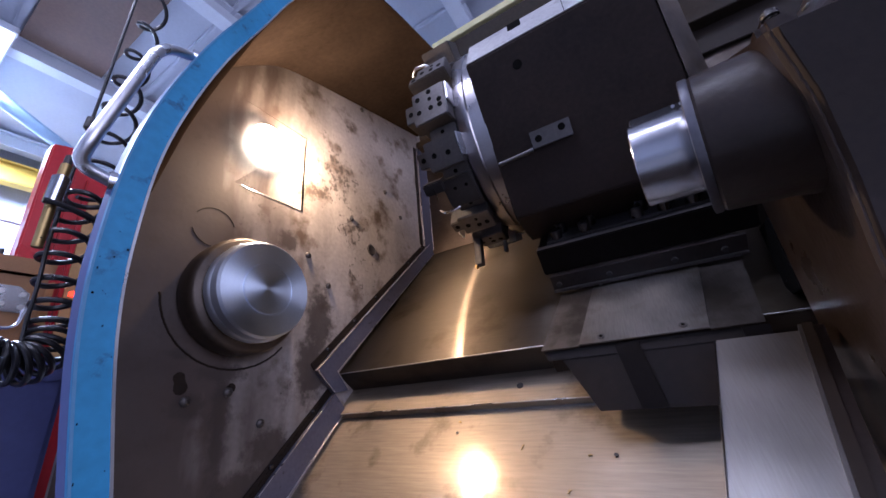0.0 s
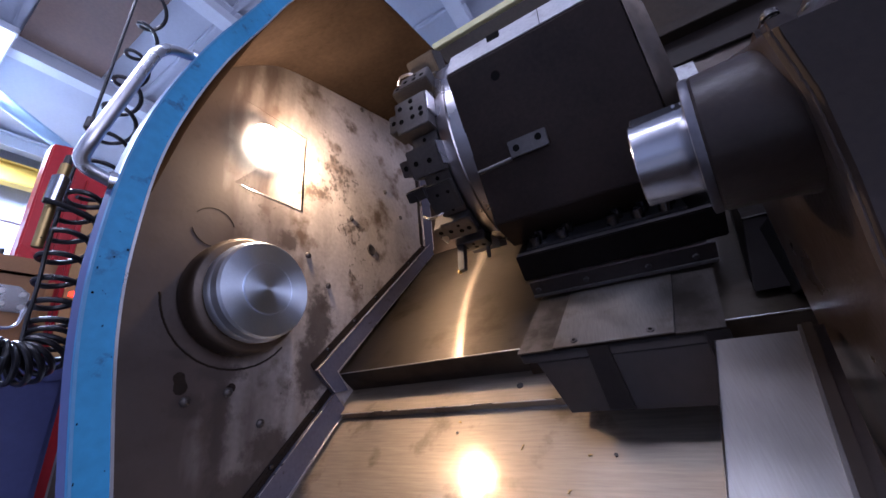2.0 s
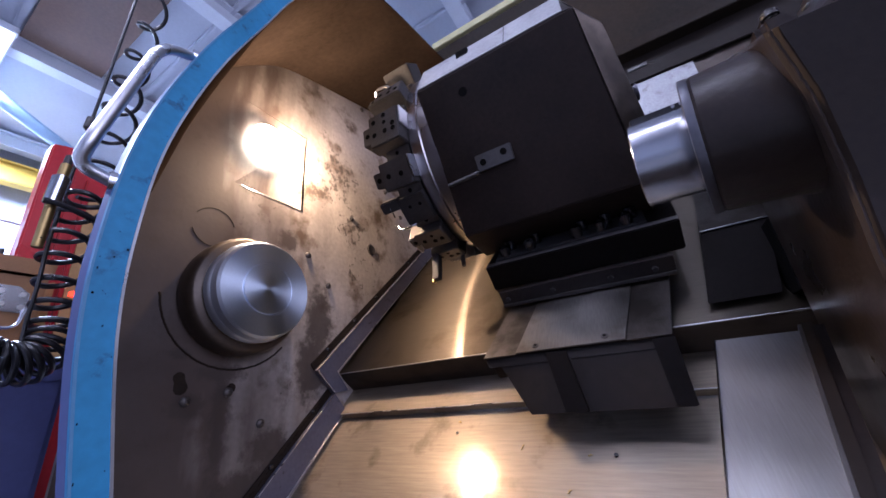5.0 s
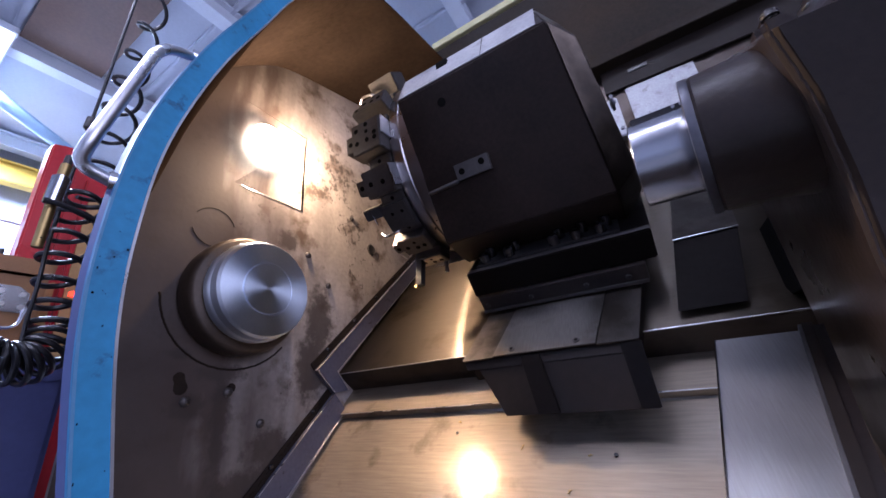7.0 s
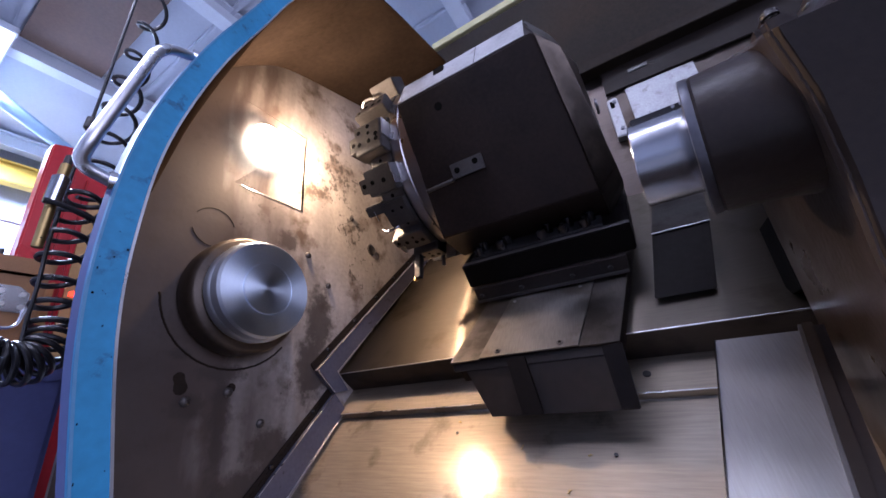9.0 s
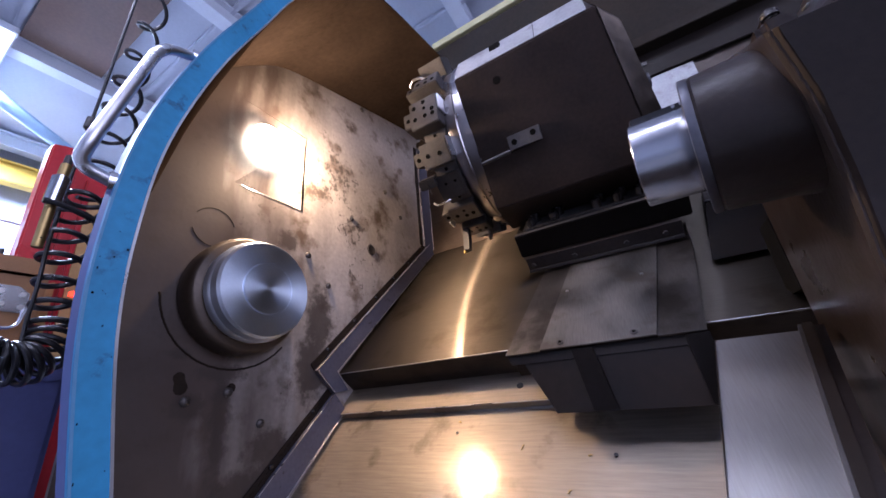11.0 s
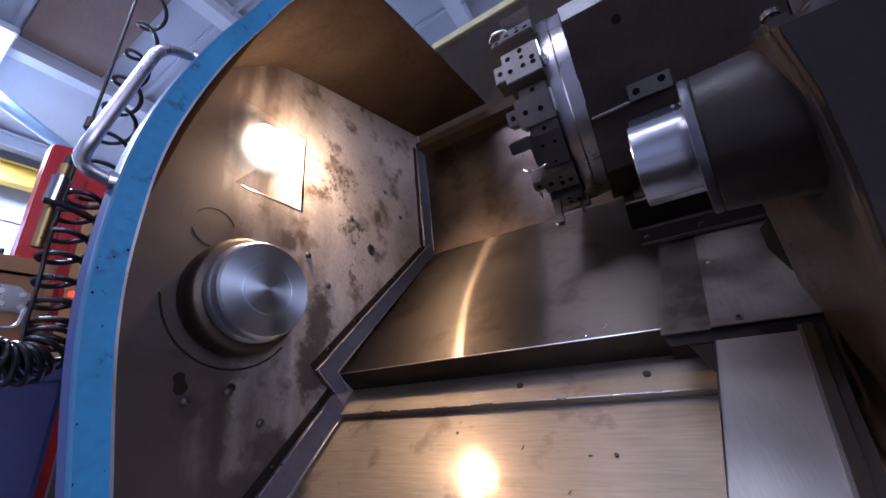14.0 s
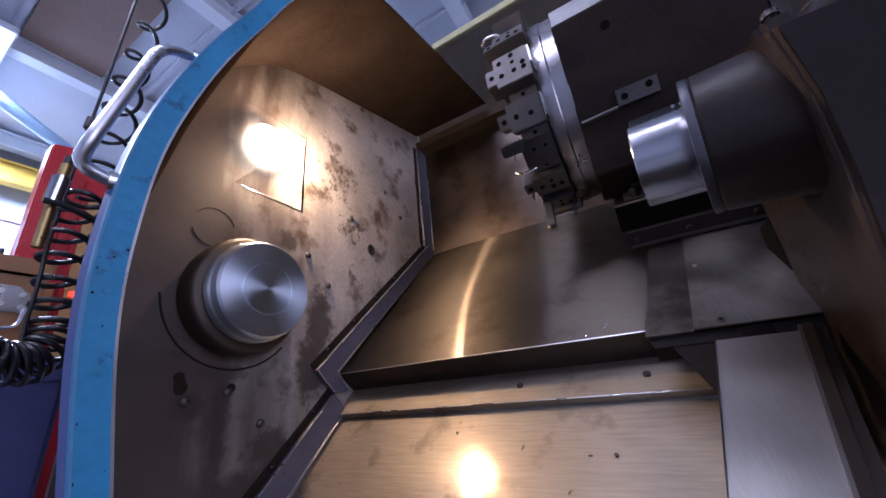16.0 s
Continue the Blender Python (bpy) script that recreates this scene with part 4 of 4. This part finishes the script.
def pocket():
    """A pocket pressed into the wall, deepest at its low inner corner."""
    bm = bmesh.new()
    rim = [bm.verts.new((XW - 0.0005, y, z)) for y, z in ((RY0, RZ0), (RY1, RZ0), (RY1, RZ1), (RY0, RZ1))]
    deep = [bm.verts.new((XW - dx, y, z)) for dx, y, z in ((0.004, RY0, RZ0), (0.050, RY1, RZ0), (0.002, RY1, RZ1), (0.001, RY0, RZ1))]
    for i in range(4):
        bm.faces.new((rim[i], rim[(i + 1) % 4], deep[(i + 1) % 4], deep[i]))
    bm.faces.new((deep[0], deep[1], deep[2]))
    bm.faces.new((deep[0], deep[2], deep[3]))
    return bm


part("pocket", pocket(), M_WALL, wl, "pressed wall pocket", False)
part("pocket_edge", rod((XW, RY0 + 0.02, RZ0 - 0.001), (XW, RY1, RZ0 - 0.001), 0.0014, 8), M_CHROME, wl)
LY, LZ = 0.478, 0.652
part("lamp_base", lathe_x([(XW - 0.012, 0.0), (XW - 0.012, 0.05), (XW + 0.006, 0.050), (XW + 0.008, 0.0)], LY, LZ, 32), M_BLOCK, wl)
part("lens", lathe_x([(XW + 0.006, 0.0), (XW + 0.007, 0.060), (XW + 0.014, 0.060), (XW + 0.026, 0.048), (XW + 0.033, 0.024), (XW + 0.035, 0)], LY, LZ, 32), M_LAMPGLOW, wl, "blindingly bright round lens")

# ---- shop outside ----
setting("ground", box((0, 0, -0.97), (60, 60, 0.04)), M_CONCRETE, "grey shop concrete floor", "floor")
CZ = 3.05
sw = setting("wall_shop", box((-6.35, 0, 1.2), (0.1, 14, 4.4)), M_SHOPWALL, "pale sheet-metal shop wall with ribs", "wall")
for k in range(22):
    part("rib", box((-6.28, -3.0 + 0.32 * k, 1.2), (0.04, 0.03, 4.3), 0.005), M_SHOPWALL, sw)
setting("wall_shop_back", box((0, 7.0, 1.2), (14, 0.1, 4.4)), M_SHOPWALL, "pale sheet-metal shop wall", "wall")
setting("wall_shop_front", box((0, -5.0, 1.2), (14, 0.1, 4.4)), M_SHOPWALL, "pale sheet-metal shop wall", "wall")
# right wall with an unseen window, added to carry the light from the right
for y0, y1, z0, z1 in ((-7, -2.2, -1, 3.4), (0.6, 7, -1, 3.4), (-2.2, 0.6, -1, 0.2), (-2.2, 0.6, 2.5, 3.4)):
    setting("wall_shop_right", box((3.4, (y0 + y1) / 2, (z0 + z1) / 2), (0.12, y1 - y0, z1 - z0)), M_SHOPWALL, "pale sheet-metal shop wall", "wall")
setting("added_window", merge(box((3.4, -0.8, 0.22), (0.14, 2.8, 0.04)), box((3.4, -0.8, 2.48), (0.14, 2.8, 0.04)), box((3.4, -2.18, 1.35), (0.14, 0.04, 2.22)), box((3.4, 0.58, 1.35), (0.14, 0.04, 2.22)), box((3.4, -0.8, 1.35), (0.10, 0.05, 2.22))), M_WHITE, "added white-framed shop window, unseen, for the light from the right", "window")
setting("ceiling", box((0, 0, CZ + 0.25), (14, 14, 0.1)), M_SHOPWALL, "pale bluish shop roof sheeting", "ceiling")


def beam_y(name, x, z, y0, y1, w, h, m, label):
    """A steel section along y with flanges."""
    return setting(name, merge(box((x, (y0 + y1) / 2, z), (w * 0.2, y1 - y0, h)), box((x, (y0 + y1) / 2, z - h / 2), (w, y1 - y0, h * 0.12)), box((x, (y0 + y1) / 2, z + h / 2), (w, y1 - y0, h * 0.12))), m, label, "beam")


for x in (-2.45, -4.13, -5.85, -0.75, 1.0, 2.7):
    beam_y("ceiling_beam", x, CZ + 0.07, -6.9, 6.9, 0.13, 0.16, M_WHITE, "white-painted steel roof beam")
for y in (-1.2, 0.12, 1.05, 2.1, 3.2):
    setting("ceiling_rib", box((0, y, CZ + 0.17), (12.6, 0.05, 0.06), 0.01), M_SHOPWALL, "thin roof purlin", "purlin")
setting("ceiling_board", box((-3.28, 0.43, CZ + 0.12), (1.50, 0.55, 0.03)), M_BROWNCEIL, "brown board fixed under the roof", "board")
setting("roof_brace", rod((-4.3, -0.10, 2.82), (-5.5, 1.4, 2.82), 0.06, 12), M_PALEBLUE, "pale blue slanting roof brace", "brace")
setting("yellow_beam", merge(box((-6.0, 0.6, 2.78), (0.16, 9, 0.22), 0.01), box((-6.0, 0.6, 2.90), (0.24, 9, 0.02))), M_YELLOW, "yellow-painted crane beam along the wall", "beam")
for k, (x, y) in enumerate(((-4.7, 0.06), (-1.0, -1.6), (0.4, -0.7))):
    fx = root("fluorescent_fixture", "white fluorescent fixture under the roof", "ceiling light", "fluorescent fixtures", at=(x, y, CZ - 0.12))
    part("casing", box((0, 0, 0.05), (1.9, 0.16, 0.06), 0.01), M_WHITE, fx)
    for dy in (-0.04, 0.04):
        part("tube", rod((-0.9, dy, 0), (0.9, dy, 0), 0.014, 12), M_TUBE, fx)

# red tool cabinet with a wooden chest before it
cab = root("tool_cabinet", "red enamelled tool cabinet with folded edges", "cabinet")
part("cabinet_body", prism([(0.245, -0.95), (0.70, -0.95), (0.70, 0.72), (0.215, 0.735), (0.205, 0.60)], -1.45, -1.35, 0.006), M_RED, cab)
part("cabinet_post", prism([(0.185, 0.38), (0.225, 0.38), (0.225, 0.745), (0.180, 0.735)], -1.36, -1.30, 0.004), M_RED, cab)
for y in (0.262, 0.292):
    part("pressed_rib", prism([(y, 0.20), (y + 0.012, 0.20), (y - 0.004, 0.68), (y - 0.016, 0.68)], -1.35, -1.335, 0.003), M_RED, cab)
part("indicator", box((-1.30, 0.305, 0.322), (0.012, 0.012, 0.014), 0.002), M_LED, cab, "glowing red indicator light")
part("card_strip", prism([(0.300, 0.14), (0.335, 0.14), (0.325, 0.62), (0.290, 0.62)], -1.334, -1.328), M_CARD, cab, "brown cardboard strip")
part("card_sheet", prism([(0.235, 0.10), (0.285, 0.10), (0.275, 0.355), (0.235, 0.34)], -1.334, -1.330), M_CARD, cab, "brown cardboard strip")
chest = root("wooden_chest", "varnished wooden chest with a steel handle", "chest")
part("chest_body", prism([(-0.25, 0.135), (0.235, 0.135), (0.238, 0.362), (-0.25, 0.362)], -1.32, -1.2, 0.006), M_WOOD, chest)
part("chest_lid", prism([(-0.255, 0.325), (0.242, 0.325), (0.244, 0.368), (-0.255, 0.368)], -1.325, -1.194, 0.006), M_WOOD, chest)
pl = part("handle_plate", prism([(0.10, 0.245), (0.215, 0.240), (0.214, 0.285), (0.195, 0.300), (0.10, 0.300)], -1.2, -1.196, 0.0015), M_CHROME, chest, "chromed handle plate")
for y, z in ((0.170, 0.285), (0.203, 0.281), (0.175, 0.258), (0.206, 0.253)):
    part("plate_screw", rod((-1.196, y, z), (-1.193, y, z), 0.006, 12, 0.001), M_MACH, pl)
part("bail", tube(rounded([(-1.188, 0.120, 0.245), (-1.18, 0.130, 0.205), (-1.18, 0.205, 0.203), (-1.188, 0.212, 0.250)], 0.02), 0.004, 10), M_CHROME, pl)
stand = part("chest_stand", box((-1.26, 0.0, -0.41), (0.40, 0.56, 1.086), 0.01), M_NAVY)
tagged(stand, "dark blue cabinet under the wooden chest", "cabinet")
part("drawer_edge", box((-1.058, 0.0, 0.09), (0.006, 0.54, 0.012), 0.002), M_NAVY, stand)
# wall rack with small tools
rack = root("tool_rack", "small steel tools hung on a wire rack", "rack")
part("rack_bar", rod((-3.0, -0.2, 1.13), (-3.0, 0.6, 1.10), 0.008, 8), M_MACH, rack)
for k in range(4):
    part("hung_tool", rod((-3.0, 0.33 + 0.045 * k, 0.93 + 0.02 * (k % 2)), (-3.0, 0.335 + 0.045 * k, 0.83), 0.010, 8), M_DARK2, rack)
part("rack_board", box((-3.03, 0.25, 0.86), (0.02, 0.8, 0.12)), M_WHITE, rack)
part("rack_post", box((-3.03, -0.15, 0.0), (0.04, 0.04, 1.9)), M_WHITE, rack)

# ---- coiled air hose with its blow gun ----
hose = root("coiled_air_hose", "black coiled air hose hanging from above", "air hose")


def coil(axis, turns, radius, r, n=20, phase=0.0, tilt=0.35):
    """A helix along a line of (x, y, z, turns so far) points."""
    pts = []
    total = int(turns * n)
    for i in range(total + 1):
        s = i / total * (len(axis) - 1)
        k = min(int(s), len(axis) - 2)
        c = Vector(axis[k]).lerp(Vector(axis[k + 1]), s - k)
        a = 2 * math.pi * i / n + phase
        rad = radius(i / total) if callable(radius) else radius
        pts.append(c + Vector((rad * math.cos(a), rad * math.sin(a), tilt * rad * math.cos(a))))
    return tube(pts, r, 8)


axis = [(-0.8, 0.192, 1.00), (-0.8, 0.190, 0.869), (-0.8, 0.186, 0.764), (-0.8, 0.182, 0.675), (-0.8, 0.180, 0.596), (-0.8, 0.183, 0.523), (-0.8, 0.184, 0.446), (-0.8, 0.182, 0.389)]
part("upper_coil", coil(axis, 7.5, lambda f: 0.017 + 0.015 * f, 0.0039, 22, 0.6), M_HOSE, hose)
axis = [(-0.8, 0.182, 0.389), (-0.8, 0.166, 0.350), (-0.8, 0.165, 0.306), (-0.8, 0.165, 0.262), (-0.8, 0.171, 0.215), (-0.8, 0.176, 0.174), (-0.8, 0.181, 0.140)]
part("middle_coil", coil(axis, 7.0, 0.029, 0.0045, 22, 0.2, 0.30), M_HOSE, hose)
bend_line = [Vector(p) for p in ((-0.8, 0.181, 0.140), (-0.8, 0.180, 0.112), (-0.8, 0.168, 0.092), (-0.8, 0.148, 0.086), (-0.8, 0.122, 0.092))]
loops, turns = [], 9
for k in range(turns * 24 + 1):
    f, a = k / (turns * 24), 2 * math.pi * k / 24
    s = f * (len(bend_line) - 1)
    i = min(int(s), len(bend_line) - 2)
    c = bend_line[i].lerp(bend_line[i + 1], s - i)
    bend = radians(100 * f - 4)
    side = Vector((0, math.cos(bend), -math.sin(bend)))
    wob = 1 + 0.09 * math.sin(2.3 * a / 6.283 + 1.1)
    loops.append(c + Vector((1, 0, 0.30 - 0.1 * f)) * (0.029 * wob * math.cos(a)) + side * (0.028 * wob * math.sin(a)))
part("bunched_coil", tube(loops, 0.0040, 8), M_HOSE, hose)
part("return_hose", tube(rounded([(-0.79, 0.150, 0.10), (-0.79, 0.146, 0.14), (-0.78, 0.144, 0.20), (-0.78, 0.140, 0.264), (-0.79, 0.142, 0.40), (-0.8, 0.146, 0.517), (-0.8, 0.148, 0.60), (-0.8, 0.152, 0.889), (-0.8, 0.155, 1.1)], 0.02), 0.0028, 8), M_HOSE, hose)
part("hose_fitting", rod((-0.8, 0.1455, 0.505), (-0.8, 0.1465, 0.530), 0.008, 12, 0.001), M_DARK2, hose)
gun = root("blow_gun", "chromed air blow gun with a brass nozzle", "blow gun")
part("gun_body", rod((-0.75, 0.1255, 0.372), (-0.75, 0.124, 0.318), 0.0112, 20, 0.004), M_CHROME, gun)
part("gun_neck", rod((-0.75, 0.1262, 0.395), (-0.75, 0.1255, 0.370), 0.007, 16, 0.002), M_BRASS, gun)
part("gun_cap", rod((-0.75, 0.1268, 0.412), (-0.75, 0.1262, 0.393), 0.0055, 14, 0.002), M_DARK2, gun)
part("gun_nozzle", rod((-0.75, 0.124, 0.318), (-0.75, 0.1245, 0.248), 0.0066, 18, 0.001), M_BRASS, gun)
part("nozzle_hole", rod((-0.7446, 0.1245, 0.262), (-0.7432, 0.1245, 0.262), 0.0014, 8), M_HOLE, gun)
part("hook", tube(rounded([(-0.735, 0.112, 0.318), (-0.735, 0.135, 0.318), (-0.74, 0.180, 0.306), (-0.78, 0.19, 0.33)], 0.01), 0.0045, 8), M_HOSE, gun, "black wire hook")

# ---- lamps of the shop ----
COOL = (0.58, 0.74, 1.0)
DAY = (0.73, 0.77, 1.0)
lamp("shop_light", "AREA", (-1.0, -1.6, CZ - 0.18), (-1.0, -1.6, 0), 66, DAY, 1.9, 0.5)
lamp("shop_light_far", "AREA", (-4.7, 0.06, CZ - 0.18), (-4.7, 0.06, 0), 470, COOL, 1.9, 0.2)
lamp("shop_light_right", "AREA", (0.4, -0.7, CZ - 0.18), (0.4, -0.7, 0), 10, DAY, 1.9, 0.16)
# added lamp in the unseen window, lights the headstock wall and the blank
lamp("added_window_light", "AREA", (3.33, -0.8, 1.35), (0, -0.2, 0.5), 60, DAY, 2.7, 2.2)
lamp("work_lamp_light", "POINT", (XW + 0.046, LY + 0.045, LZ + 0.005), (0, LY, LZ), 12.8, (1.0, 0.70, 0.42), 0.016)


def motions():
    s_rows = [(0, 0), (1, -0.0238), (2, -0.0490), (3, -0.0740), (4, -0.0991), (5.25, -0.1306), (6.5, -0.1622), (7.5, -0.1870), (8.1, -0.2020), (8.3, -0.2054), (9.4, -0.2054), (9.8, -0.195), (11.0, -0.075), (11.3, -0.032), (11.5, 0.0029), (12, 0.0916), (12.5, 0.1755), (12.7, 0.199), (12.85, 0.2082), (13.6, 0.2082), (14, 0.2057), (14.5, 0.2002), (15, 0.1940), (15.5, 0.1885), (16, 0.1825)]
    c_rows = [(0, 0.014), (1, 0.0097), (2, 0.0085), (3, 0.0040), (4, -0.0020), (6.5, -0.0137), (7.5, -0.0190), (8.3, -0.0235), (8.5, -0.0235), (9.0, 0.0403), (9.3, 0.075), (9.9, 0.135), (10.3, 0.150), (16, 0.150)]

    def at(rows, t):
        for (a, v), (b, w) in zip(rows, rows[1:]):
            if a <= t <= b:
                return v + (w - v) * (t - a) / (b - a)
        return rows[-1][1]

    walk(saddle, [(t, pose(s * NEAR, 0, 0)) for t, s in s_rows])
    times = sorted({t for t, _ in s_rows} | {t for t, _ in c_rows})
    walk(slide, [(t, Matrix.Translation((Vector((at(s_rows, t), 0, 0)) + DU * at(c_rows, t)) * NEAR)) for t in times])
    # the chuck and its blank turn evenly; rows stay under a quarter turn apart
    for ob in (chuck, blank):
        walk(ob, [(k * 0.1, pose(*ob.location, rx=-80 * k)) for k in range(161)])


motions()
